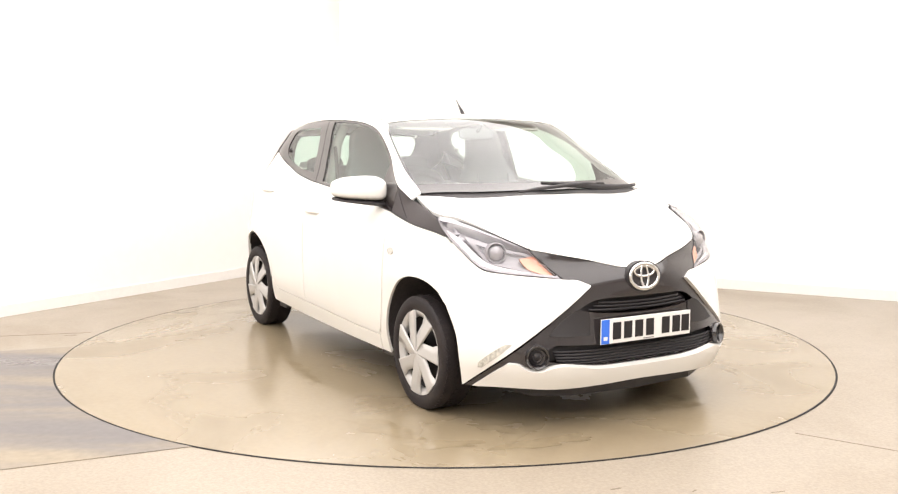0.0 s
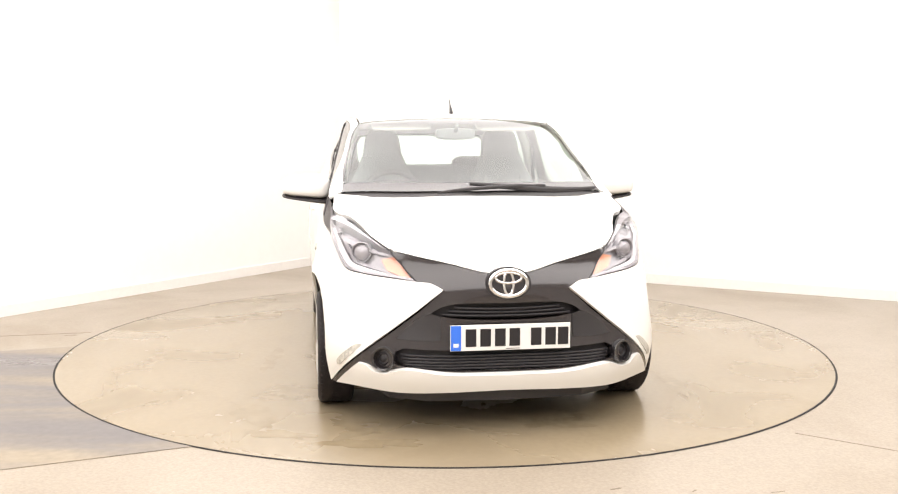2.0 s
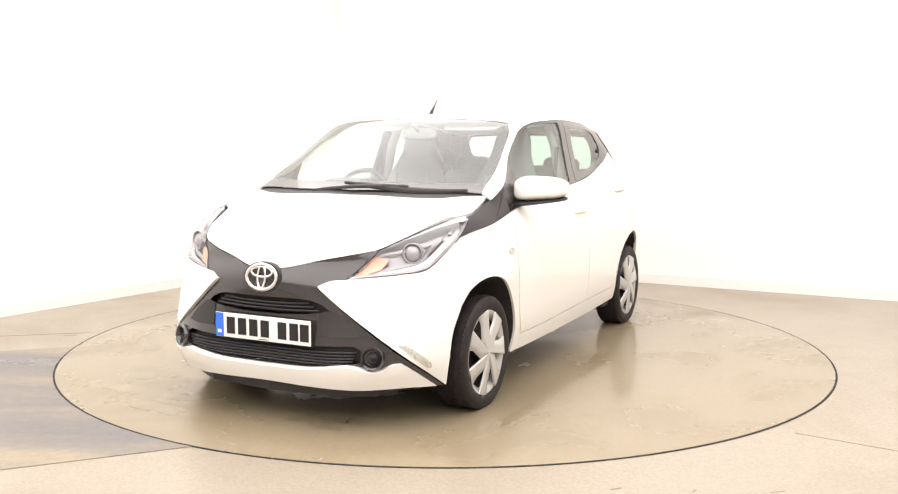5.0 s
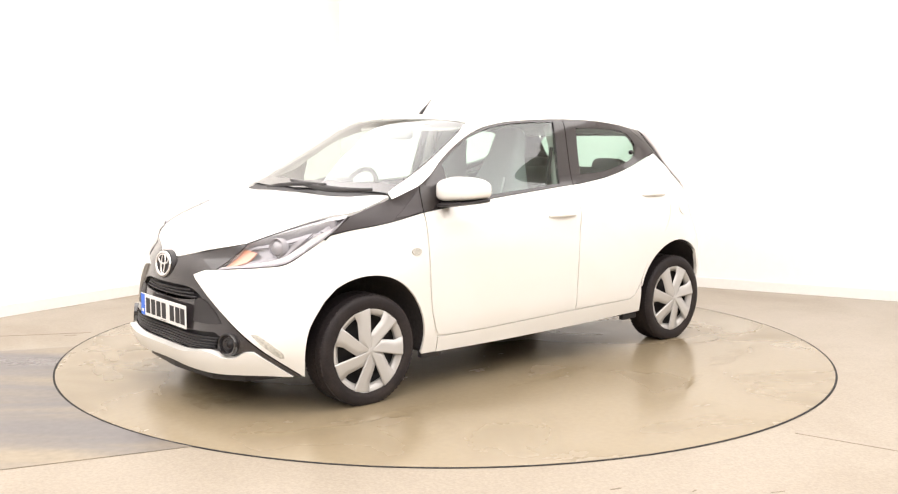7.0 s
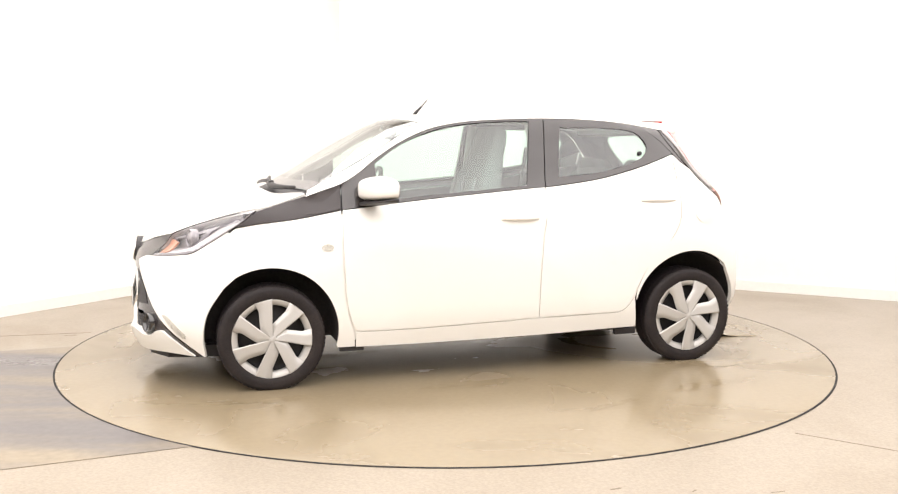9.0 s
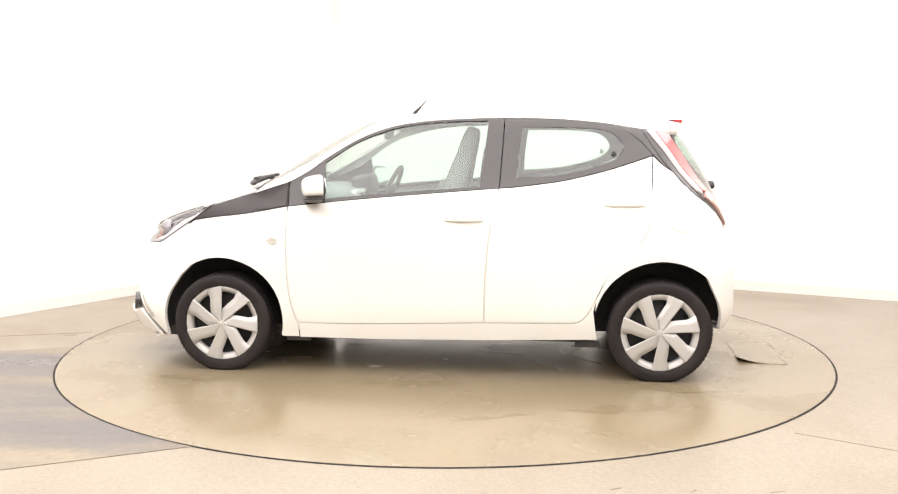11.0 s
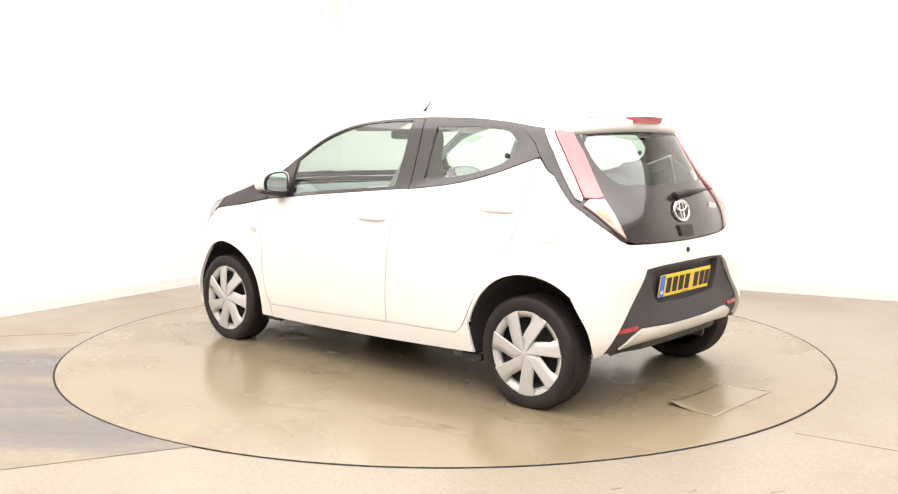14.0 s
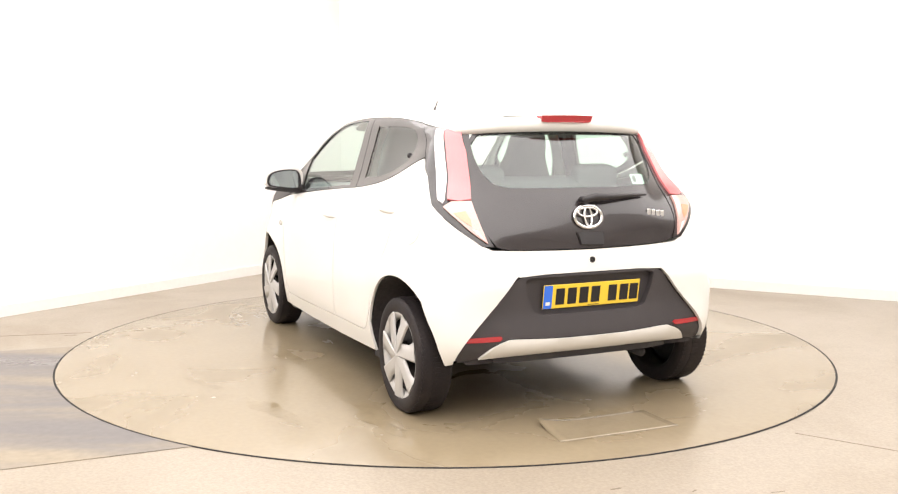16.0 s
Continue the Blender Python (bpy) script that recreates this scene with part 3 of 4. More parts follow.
def mirror(s):
    m = new("door_mirror")
    m.parent = car
    m["label"] = "white door mirror with black base"
    # housing: boxy rounded shell with a cut-off back, on a lower shell that thins outwards
    def loaf(x0, x1, y0, y1, low, high, cut):
        bm = bmesh.new()
        bmesh.ops.create_uvsphere(bm, u_segments=36, v_segments=22, radius=1)
        for v in bm.verts:
            x, y, z = v.co
            sx, sy, sz = (math.copysign(abs(c) ** p, c) for c, p in ((x, .62), (y, .50), (z, .50)))
            t = (sy + 1) / 2
            z0, z1 = low(t), high(t) - .014 * max(sx, 0)
            v.co = (max(cut - .085 * t, (x0 + x1 - .075 * t) / 2 + sx * (x1 - .075 * t - x0) / 2), s * ((y0 + y1) / 2 + sy * (y1 - y0) / 2), (z0 + z1) / 2 + sz * (z1 - z0) / 2)
        return smooth(bm, 60)
    part("mirror_housing", loaf(.50, .742, .712, .972, lambda t: .928 + .022 * t, lambda t: 1.062 - .022 * t ** 3, .638), WHITE, m)
    part("mirror_base", loaf(.50, .734, .708, .966, lambda t: .898 + .036 * t, lambda t: .940 + .018 * t, .641), BLACK, m, "black plastic lower shell")
    bm = bmesh.new()
    tube(bm, [(.66, s * .675, .945), (.655, s * .72, .938), (.64, s * .79, .940)], [.038, .032, .020], 14)
    part("mirror_arm", smooth(bm), BLACK, m, "black plastic arm")
    outline = cr([(.748, .955), (.750, 1.030), (.785, 1.058), (.87, 1.058), (.935, 1.040), (.958, 1.005), (.950, .972), (.90, .958), (.82, .950)], 6, True)
    for nm, k, d0, d1, mt, lb in (("mirror_rim", 1.08, .640, .630, BLACK, "black rim"), ("mirror_glass", .95, .629, .626, MIRROR, "mirror glass")):
        bm = bmesh.new()
        a, b = ([bm.verts.new((d - .085 * (y - .712) / .26, s * (.848 + (y - .852) * k), .996 + (z - 1.005) * k)) for y, z in outline] for d in (d0, d1))
        bm.faces.new(a)
        bm.faces.new(b)
        for i in range(len(a)):
            bm.faces.new((a[i - 1], a[i], b[i], b[i - 1]))
        part(nm, bm, mt, m, lb)


for side in (1, -1):
    side_panels(side)


def nose():
    # bonnet and the white peak under it
    edge = [caster("nose", f, z)[0] for f, z in ((34.3, .770), (42, .813), (52, .859), (60, .886), (64.5, .894))]
    half = [(1.683, 0), (1.655, .25), (1.618, .45)] + cr([(p.x, p.y) for p in edge] + [(1.16, .712), (1.072, .708), (.985, .700)], 5) + cr([(1.085, .52), (1.128, .33), (1.150, 0)], 5)
    full = half + [(a, -b) for a, b in reversed(half) if abs(b) > 1e-6]
    shell("bonnet", skin("top", full, thick=.018, lift=lambda x, y: .004 * ease(abs(y), .40, .62)), WHITE, car)
    # unseen white backing, added to lighten the gap under the bonnet edge
    band = both([(0, .800), (18, .801), (34, .792), (33, .762), (18, .770), (0, .770)])
    shell("bonnet_gap_backing", skin("nose", band, step=.03, thick=0, lift=-.007), WHITE, car)
    peak = both([(0, .783), (18, .784), (33.5, .776)] + cr([(33.3, .768), (18.5, .726), (9, .694), (5, .684), (0, .680)], 5))
    shell("nose_peak", skin("nose", peak, step=.025), WHITE, car)
    # dark grille mask in an X
    mask = both(cr([(0, .676), (5, .680), (9, .690), (18.5, .722), (33.6, .764)], 5) + cr([(29, .702), (24.2, .640)], 3) + cr([(20.5, .632), (17.6, .616), (17.4, .604)], 4) + cr([(23, .520), (31.5, .408), (41, .285), (50.5, .168)], 5) + [(45.8, .172)] + cr([(41, .235), (36.5, .288), (32, .262), (26.6, .285), (14, .262), (0, .256)], 5))
    ug = both(cr([(0, .558), (9, .558), (14.5, .553), (18, .535), (20.5, .508)], 5) + cr([(14, .492), (7, .484), (0, .482)], 5))
    lg = both(cr([(0, .356), (14, .358), (26.5, .366)], 4) + cr([(28.5, .35), (28.5, .30), (26.6, .290)], 4) + cr([(14, .267), (0, .261)], 4))
    shell("grille_mask", skin("nose", mask, step=.025, holes=[ug, lg]), PIANO, car, "gloss black grille surround")
    for nm, op in (("upper_grille", ug), ("lower_grille", lg)):
        shell(nm, skin("nose", op, step=.03, thick=0, lift=-.035), INK, car)
    # slats
    for z0, z1, w0, w1, n in ((.500, .545, 18, 13.5, 3), (.276, .345, 26, 27.5, 5)):
        for i in range(n):
            u = (i + .5) / n
            z = z0 + (z1 - z0) * u
            w = w0 + (w1 - w0) * u
            bm = bmesh.new()
            pts = []
            for k in range(25):
                f = (k / 12 - 1) * w
                sag = .008 * (1 - (k / 12 - 1) ** 2)
                l2, n2 = caster("nose", f, z - sag)
                pts.append(l2 - n2 * .012)
            tube(bm, pts, .0058, 8)
            part("grille_slat", smooth(bm), INK, car, "black horizontal slat")
    # recess ledge beside the plate
    for s in (1, -1):
        led = cr([(17.5, .500), (21, .508), (25.5, .460), (28.5, .405)], 4) + cr([(24, .398), (17.5, .400)], 3)
        shell("grille_ledge", skin("nose", led, s, .02, .006, .004), BLACK, car)
    # white cheeks, wrapping to the wheel
        ck = cr([(17.0, .612), (18.2, .621), (20.6, .637), (23.4, .640)], 3) + cr([(30, .650), (40, .665), (46.3, .680), (52, .735), (57, .788)], 5) + cr([(59.3, .745), (60.2, .66), (60, .556)], 4) + cr([(57.0, .510), (53.0, .396), (51.6, .275), (51.3, .167)], 6) + cr([(50.7, .172), (41.3, .291), (31.8, .414), (23.4, .524), (17.6, .602)], 5)
        shell("bumper_cheek", skin("nose", ck, s, .022, .018, lambda f, z: .017 * (1 - ease(f, 20, 46)) * (1 - ease(z, .60, .65))), WHITE, car)
        # running lamp strip
        dr = cr([(37.5, .368), (40.0, .362), (45.6, .292), (46.3, .262)], 4) + cr([(45.2, .262), (40, .330)], 3)
        shell("running_lamp", skin("nose", dr, s, .012, .006, .004), DRL, car, "clear ribbed lamp strip")
        fog_lamp(s)
        headlamp(s)
    # white lower lip and black chin
    lip = both(cr([(0, .257), (14, .263), (24, .285), (27.5, .280), (30.5, .266), (33.5, .266), (36, .288), (38.4, .291)], 5) + cr([(43.0, .236), (48.2, .172)], 3) + cr([(40, .178), (32, .185), (20, .190), (0, .192)], 4))
    shell("bumper_lip", skin("nose", lip, step=.022, thick=.06, lift=lambda f, z: .034 - .026 * ease(abs(f), 26, 44)), WHITE, car)
    bm = bmesh.new()
    pts = [(1.79, 0), (1.76, .35), (1.67, .50), (1.52, .54), (1.40, .54), (1.40, 0)]
    slab(bm, pts + [(a, -b) for a, b in reversed(pts) if b], .125, .185)
    part("bumper_chin", bm, BLACK, car, "black plastic chin")
    # nose badge: oval ring with crossed ovals
    badge(car, Vector((1.833, 0, .642)), pose(0, 0, 0, 0, -8, 0), .093, .063, True)


def oval_ring(bm, cy, cz, a, b, r, m, o, n=48):
    pts = [o + m @ Vector((0, cy + a * math.cos(t), cz + b * math.sin(t))) for t in np.linspace(0, 2 * math.pi, n + 1)]
    rings = []
    for i in range(n):
        d = (pts[(i + 1) % n] - pts[i - 1 if i else n - 1]).normalized()
        ax = m.to_3x3() @ Vector((1, 0, 0))
        q = d.cross(ax)
        rings.append([bm.verts.new(pts[i] + ax * r * .6 * math.cos(k) + q * r * math.sin(k)) for k in np.linspace(0, 2 * math.pi, 8, endpoint=False)])
    for i in range(n):
        p, q = rings[i], rings[(i + 1) % n]
        for k in range(8):
            bm.faces.new((p[k], p[(k + 1) % 8], q[(k + 1) % 8], q[k]))


def badge(parent, o, m, a, b, backed):
    e = new("badge")
    e.parent = parent
    e["label"] = "chrome oval badge"
    bm = bmesh.new()
    oval_ring(bm, 0, 0, a * .86, b * .88, .0095 * a / .098, m, o)
    part("badge_ring", smooth(bm), CHROME, e)
    bm = bmesh.new()
    oval_ring(bm, 0, b * .36, a * .60, b * .36, .0065 * a / .098, m, o)
    oval_ring(bm, 0, b * .0, a * .22, b * .80, .0065 * a / .098, m, o)
    part("badge_emblem", smooth(bm), CHROME, e)
    if backed:
        bm = bmesh.new()
        pts = [(a * 1.10 * math.cos(t), b * 1.14 * math.sin(t)) for t in np.linspace(0, 2 * math.pi, 48, endpoint=False)]
        lo = [bm.verts.new(o + m @ Vector((-.045, y, z))) for y, z in pts]
        hi = [bm.verts.new(o + m @ Vector((-.004, y * .96, z * .96))) for y, z in pts]
        bm.faces.new(hi)
        for i in range(48):
            bm.faces.new((lo[i], lo[(i + 1) % 48], hi[(i + 1) % 48], hi[i]))
        part("badge_base", bm, BLACK, e, "black badge base")


def fog_lamp(s):
    loc, nor = caster("nose", 31.4, .318, s)
    nor = (nor * .8 + Vector((1, 0, 0)) * .2).normalized()
    q = nor.to_track_quat("Y", "Z").to_matrix().to_4x4()
    m = Matrix.Translation(loc + nor * .001) @ q
    e = new("fog_lamp")
    e.parent = car
    bm = bmesh.new()
    lathe(bm, [(.052, -.03), (.052, .012), (.049, .018), (.042, .016), (.035, .002), (.033, -.006)], 40, m)
    part("fog_lamp_ring", smooth(bm), GLOSSBLACK, e)
    bm = bmesh.new()
    lathe(bm, [(.034, -.006), (.027, -.002), (.022, .002), (.018, -.003), (.011, .001), (.0002, .003)], 32, m)
    part("fog_lamp_blank", smooth(bm), INK, e)


def headlamp(s):
    e = new("headlamp")
    e.parent = car
    out = cr([(24.4, .643), (29.2, .702), (33.9, .767)], 4) + cr([(42, .812), (52, .854), (60, .880), (65, .892)], 4) + cr([(62, .850), (58.8, .812), (52, .742), (46.3, .687)], 4) + cr([(40, .670), (30, .655)], 3)
    shell("lamp_housing", skin("nose", out, s, .02, 0, -.045), REFLECTOR, e)
    cx, cz = 44.0, .768
    inset = [(cx + (f - cx) * .955, cz + (z - cz) * .90) for f, z in out]
    shell("lamp_edge", skin("nose", out, s, .015, .045, -.001, holes=[inset]), REFLECTOR, e, "pale lamp surround")
    # bezel around inside
    bz = cr([(26, .653), (30, .705), (34.5, .760)], 4) + cr([(44, .795), (53, .835)], 3) + cr([(50, .765), (45, .715)], 3) + [(36, .690)]
    ins = cr([(29, .672), (31, .700), (35, .745)], 4) + cr([(44, .775), (49, .795)], 3) + cr([(47, .752), (43.5, .722)], 3) + [(36, .703)]
    shell("lamp_bezel", skin("nose", bz, s, .015, .01, -.022, holes=[ins]), LAMPGREY, e, "grey inner bezel")
    am = cr([(25.2, .648), (29, .697), (32.3, .738)], 4) + cr([(36.3, .728), (33.5, .690)], 3)
    shell("indicator", skin("nose", am, s, .015, .01, -.016), AMBER, e, "amber indicator lens")
    loc, nor = caster("nose", 42.5, .752, s)
    nor = (nor + Vector((1.2, 0, -.1))).normalized()
    m = Matrix.Translation(loc - nor * .016) @ nor.to_track_quat("Y", "Z").to_matrix().to_4x4()
    bm = bmesh.new()
    lathe(bm, [(.046, -.03), (.046, .004), (.043, .008), (.039, .004), (.037, -.006)], 40, m)
    part("projector_ring", smooth(bm), LAMPGREY, e)
    bm = bmesh.new()
    lathe(bm, [(.037, -.008), (.030, .004), (.018, .011), (.0002, .014)], 32, m)
    part("projector_lens", smooth(bm), REFLECTOR, e, "clear projector lens")
    low = cr([(60.5, .838), (58.8, .815), (52, .746), (46.3, .691), (40, .674), (30, .659), (27, .652)], 4) + cr([(33, .674), (40, .694), (45, .712), (50, .757), (55, .806)], 4)
    shell("lamp_lower_trim", skin("nose", low, s, .015, .01, -.010), CLEARLENS, e, "bright lower trim behind the cover")
    # thin bars drawn in for the dark gap lines round the lamp
    for nm, line, r, mt in (("lamp_gap_line", [(33.0, .757), (34.0, .768), (42, .812), (52, .854), (58, .874)], .0045, BLACK), ("lamp_joint", [(65, .892), (62, .850), (58.8, .812), (52, .742), (46.3, .687), (40, .670), (30, .655), (24.4, .643)], .0022, LAMPGREY), ("inner_joint", [(24.4, .643), (29.2, .702), (33.9, .767)], .0030, BLACK)):
        bm = bmesh.new()
        tube(bm, [caster("nose", f, z, s)[0] for f, z in cr(line, 6)], r, 8)
        part(nm, smooth(bm), mt, e, "black line drawn in for the dark gap" if mt is BLACK else "grey joint")
    p = shell("lamp_cover", skin("nose", out, s, .02, 0, .002), LENS, e, "clear lamp cover")
    p.visible_shadow = False


nose()


def glasshouse():
    half = cr([(1.095, 0), (1.060, .34), (.965, .668)], 6) + cr(SCREEN_SIDE[1:], 5) + cr([(.385, .34), (.402, 0)], 6)
    full = half + [(a, -b) for a, b in reversed(half) if abs(b) > 1e-6]
    p = shell("windscreen", skin("top", full, step=.04, thick=0, lift=-.004), SCREEN, car, "clear windscreen")
    p.visible_shadow = False
    inner = [(a - .075 * ease(a, .86, .98) + .006 * (1 - ease(a, .348, .42)), b * .984) for a, b in full]
    shell("windscreen_border", skin("top", full, step=.02, thick=0, lift=-.002, holes=[inner]), PIANO, car, "black glazing border")
    half = cr([(1.160, 0), (1.138, .33), (1.095, .53), (.995, .700)], 5) + cr([(.96, .665), (1.05, .34), (1.08, 0)], 5)
    full = half + [(a, -b) for a, b in reversed(half) if abs(b) > 1e-6]
    shell("cowl", skin("top", full, step=.03, lift=-.010), BLACK, car, "black plastic scuttle")
    # roof
    half = cr([(.398, 0), (.381, .34), (.348, .535)], 6) + cr([(.22, .545), (.02, .560), (-.34, .570), (-.72, .560), (-.98, .546), (-1.09, .525)], 5) + cr([(-1.22, .36), (-1.245, 0)], 5)
    full = half + [(a, -b) for a, b in reversed(half) if abs(b) > 1e-6]
    shell("roof", skin("top", full, step=.05, thick=.012), WHITE, car)
    shell("headlining", skin("top", [(a * .97 - .01, b * .97) for a, b in full], step=.06, thick=0, lift=-.03), LINING, car, "pale cloth headlining")
    # wiper
    w = new("windscreen_wiper")
    w.parent = car
    bm = bmesh.new()
    pts = [caster("top", 1.085 + .030 * math.sin(i / 16 * math.pi) - .06 * max(0, 1 - i / 8) ** 2, .62 - .66 * i / 16)[0] + Vector((0, 0, .030)) for i in range(17)]
    tube(bm, pts, [.007 + .010 * math.sin(max(.06, min(.94, i / 16)) * math.pi) for i in range(17)], 8)
    part("wiper_blade", smooth(bm), BLACK, w)
    bm = bmesh.new()
    arm = [caster("top", x, y)[0] + Vector((0, 0, h)) for x, y, h in ((1.112, .31, .044), (1.122, .20, .042), (1.130, .05, .034), (1.136, -.10, .026), (1.138, -.21, .018))]
    tube(bm, arm, [.007, .011, .010, .008, .005], 8)
    part("wiper_arm", smooth(bm), BLACK, w)
    bm = bmesh.new()
    pad(bm, (.028, .06, .020), Matrix.Translation(arm[0]), .6)
    part("wiper_clip", smooth(bm, 60), BLACK, w)
    # aerial
    a = new("aerial")
    a.parent = car
    bm = bmesh.new()
    tube(bm, [(.235, 0, 1.380), (.222, 0, 1.402), (.200, 0, 1.424), (.185, 0, 1.44)], [.012, .010, .007, .005], 12)
    part("aerial_base", smooth(bm), BLACK, a)
    bm = bmesh.new()
    tube(bm, [(.19, 0, 1.433), (.154, 0, 1.474)], .0032, 8)
    part("aerial_spring", smooth(bm), BLACK, a)
    bm = bmesh.new()
    tube(bm, [(.154, 0, 1.474), (.03, 0, 1.604), (-.085, 0, 1.726)], .0022, 6)
    part("aerial_rod", smooth(bm), SATIN, a, "thin pale rod")


glasshouse()


def tailend():
    # tailgate: black panel with the pane in it
    tg = both(cr([(0, 1.290), (.25, 1.288), (.445, 1.280)], 4) + cr([(.492, 1.22), (.524, 1.13), (.532, 1.03), (.530, .93), (.510, .84), (.472, .776)], 5) + cr([(.42, .763), (.22, .758), (0, .756)], 4))
    gl = both(cr([(0, 1.280), (.25, 1.278), (.435, 1.268)], 4) + cr([(.470, 1.225), (.472, 1.16), (.452, 1.08), (.41, 1.040), (.35, 1.030)], 5) + cr([(.2, 1.027), (0, 1.027)], 3))
    tail = new("tailgate")
    tail.parent = car
    tail["label"] = "gloss black glazed tailgate"
    shell("tailgate_panel", skin("rear", tg, step=.025, thick=.015, holes=[gl]), PIANO, tail)
    p = shell("rear_window", skin("rear", gl, step=.04, thick=0, lift=-.004), GLASS, tail, "clear greenish glass")
    p.visible_shadow = False
    # roof spoiler
    half = [(-1.12, 0), (-1.10, .36), (-1.05, .515)] + cr([(-1.13, .545), (-1.22, .505), (-1.29, .40), (-1.325, .2), (-1.33, 0)], 6)
    full = half + [(a, -b) for a, b in reversed(half) if abs(b) > 1e-6]
    bm = bmesh.new()
    poly = dense(full, .04, 1)
    top, low = [], []
    def zt(x, y):
        f = min(1, max(0, (-1.05 - x) / .28))
        return 1.368 - .020 * f - .10 * (abs(y) / .54) ** 2.6 * .55
    ctr_t, ctr_l = bm.verts.new((-1.2, 0, zt(-1.2, 0) + .002)), bm.verts.new((-1.2, 0, 1.288))
    mid = []
    for x, y in poly:
        mid.append(bm.verts.new((-1.2 + (x + 1.2) * .6, y * .6, zt(-1.2 + (x + 1.2) * .6, y * .6))))
        top.append(bm.verts.new((x, y, zt(x, y) - .006)))
        g = min(1, max(0, (-1.14 - x) / .15))
        low.append(bm.verts.new((x + .020 * g, y * .985, 1.284 - .018 * (abs(y) / .54) ** 2)))
    n = len(poly)
    for i in range(n):
        j = (i + 1) % n
        bm.faces.new((ctr_t, mid[i], mid[j]))
        bm.faces.new((mid[i], top[i], top[j], mid[j]))
        bm.faces.new((top[i], low[i], low[j], top[j]))
        bm.faces.new((low[i], ctr_l, low[j]))
    part("roof_spoiler", smooth(bm, 50), WHITE, tail)
    bm = bmesh.new()
    pts = cr([(-.140, 1.357), (0, 1.359), (.140, 1.357)], 6) + cr([(.135, 1.333), (.118, 1.326), (0, 1.326), (-.118, 1.326), (-.135, 1.333)], 5)
    f = [bm.verts.new((-1.339 + .10 * abs(y) ** 2 * 2 + (z - 1.34) * -.25, y, z)) for y, z in pts]
    g = [bm.verts.new((-1.29, y, z)) for y, z in pts]
    bm.faces.new(f)
    for i in range(len(pts)):
        bm.faces.new((f[i], f[(i + 1) % len(pts)], g[(i + 1) % len(pts)], g[i]))
    part("high_stop_lamp", bm, REDLENS, tail, "red stop lamp")
    # rear wiper
    bm = bmesh.new()
    a = caster("rear", .02, .975)[0] + Vector((-.035, 0, 0))
    b = caster("rear", -.10, .985)[0] + Vector((-.045, 0, .0))
    c = caster("rear", -.345, .987)[0] + Vector((-.022, 0, 0))
    tube(bm, [a + Vector((.04, 0, -.004)), a, a.lerp(b, .4) + Vector((0, 0, .006)), b, b.lerp(c, .6), c], [.016, .017, .018, .016, .010, .005], 10)
    part("rear_wiper", smooth(bm), BLACK, tail)
    # tailgate grip
    grip = [(.074, .828), (-.062, .822), (-.058, .768), (.060, .774)]
    shell("tailgate_grip", skin("rear", grip, step=.02, thick=.012, lift=.010), BLACK, tail)
    badge(tail, caster("rear", .006, .897)[0] + Vector((-.010, 0, 0)), pose(0, 0, 0, 0, 0, 180) @ pose(0, 0, 0, 0, -14, 0), .085, .058, False)
    # model lettering as plain bars
    for i in range(4):
        y = -.352 - i * .029
        l, n = caster("rear", y, .905 - .004 * i)
        bm = bmesh.new()
        box(bm, l.x - .003, l.y, l.z, .006, .022, .030, .003)
        part("lettering_bar", bm, CHROME, tail, "chrome letter bar")
    l, n = caster("rear", -.345, 1.062)
    q = n.to_track_quat("Z", "Y").to_matrix().to_4x4()
    lab = [(-.302, 1.086), (-.394, 1.084), (-.396, 1.038), (-.304, 1.040)]
    shell("window_label", skin("rear", lab, step=.03, thick=0, lift=-.009), LABEL, tail, "small pale window label")
    bars = [(-.312, 1.078), (-.334, 1.078), (-.334, 1.048), (-.312, 1.048)]
    shell("label_bar", skin("rear", bars, step=.03, thick=0, lift=-.0075), INK, tail)
    # lower body: white bumper with a dark inset
    for s in (1, -1):
        bp = cr([(0, .750), (20, .753), (35.5, .760), (39.5, .772), (47, .842), (52, .895), (57, .945)], 5) + [(57, .532)] + cr([(55.2, .474), (52.2, .382), (50.5, .278), (50.2, .262)], 5) + [(48.2, .262)] + cr([(47.8, .290), (40.2, .462), (31.3, .628), (29, .642)], 5) + cr([(20, .649), (0, .650)], 3)
        shell("rear_bumper", skin("tail", bp, s, .022, .019, lambda f, z: .018 * ease(f, 24, 34) * (1 - ease(f, 46, 56)) * (1 - ease(z, .60, .69))), WHITE, car)
        tail_lamp(s)
        rf = cr([(43.4, .387), (35.2, .387)], 3) + [(34.6, .376), (35.4, .364), (44.4, .367)]
        shell("rear_reflector", skin("tail", rf, s, .012, .006, .006), REDLENS, car, "red reflector strip")
    ins = both(cr([(0, .646), (20, .645), (28.8, .638)], 3) + cr([(31, .624), (39.9, .458), (47.4, .288)], 4) + [(47.0, .272), (42.2, .284)] + cr([(37.5, .340), (33.5, .366), (30.5, .371)], 4) + cr([(15, .362), (0, .360)], 3))
    rc = both(cr([(0, .636), (20, .636), (25.5, .634), (27.3, .622)], 4) + cr([(26.6, .56), (24.6, .492), (23.0, .474), (20.5, .466)], 5) + [(0, .462)])
    shell("bumper_inset", skin("tail", ins, step=.025, thick=.030, holes=[rc]), GREYPLASTIC, car, "dark grey plastic inset")
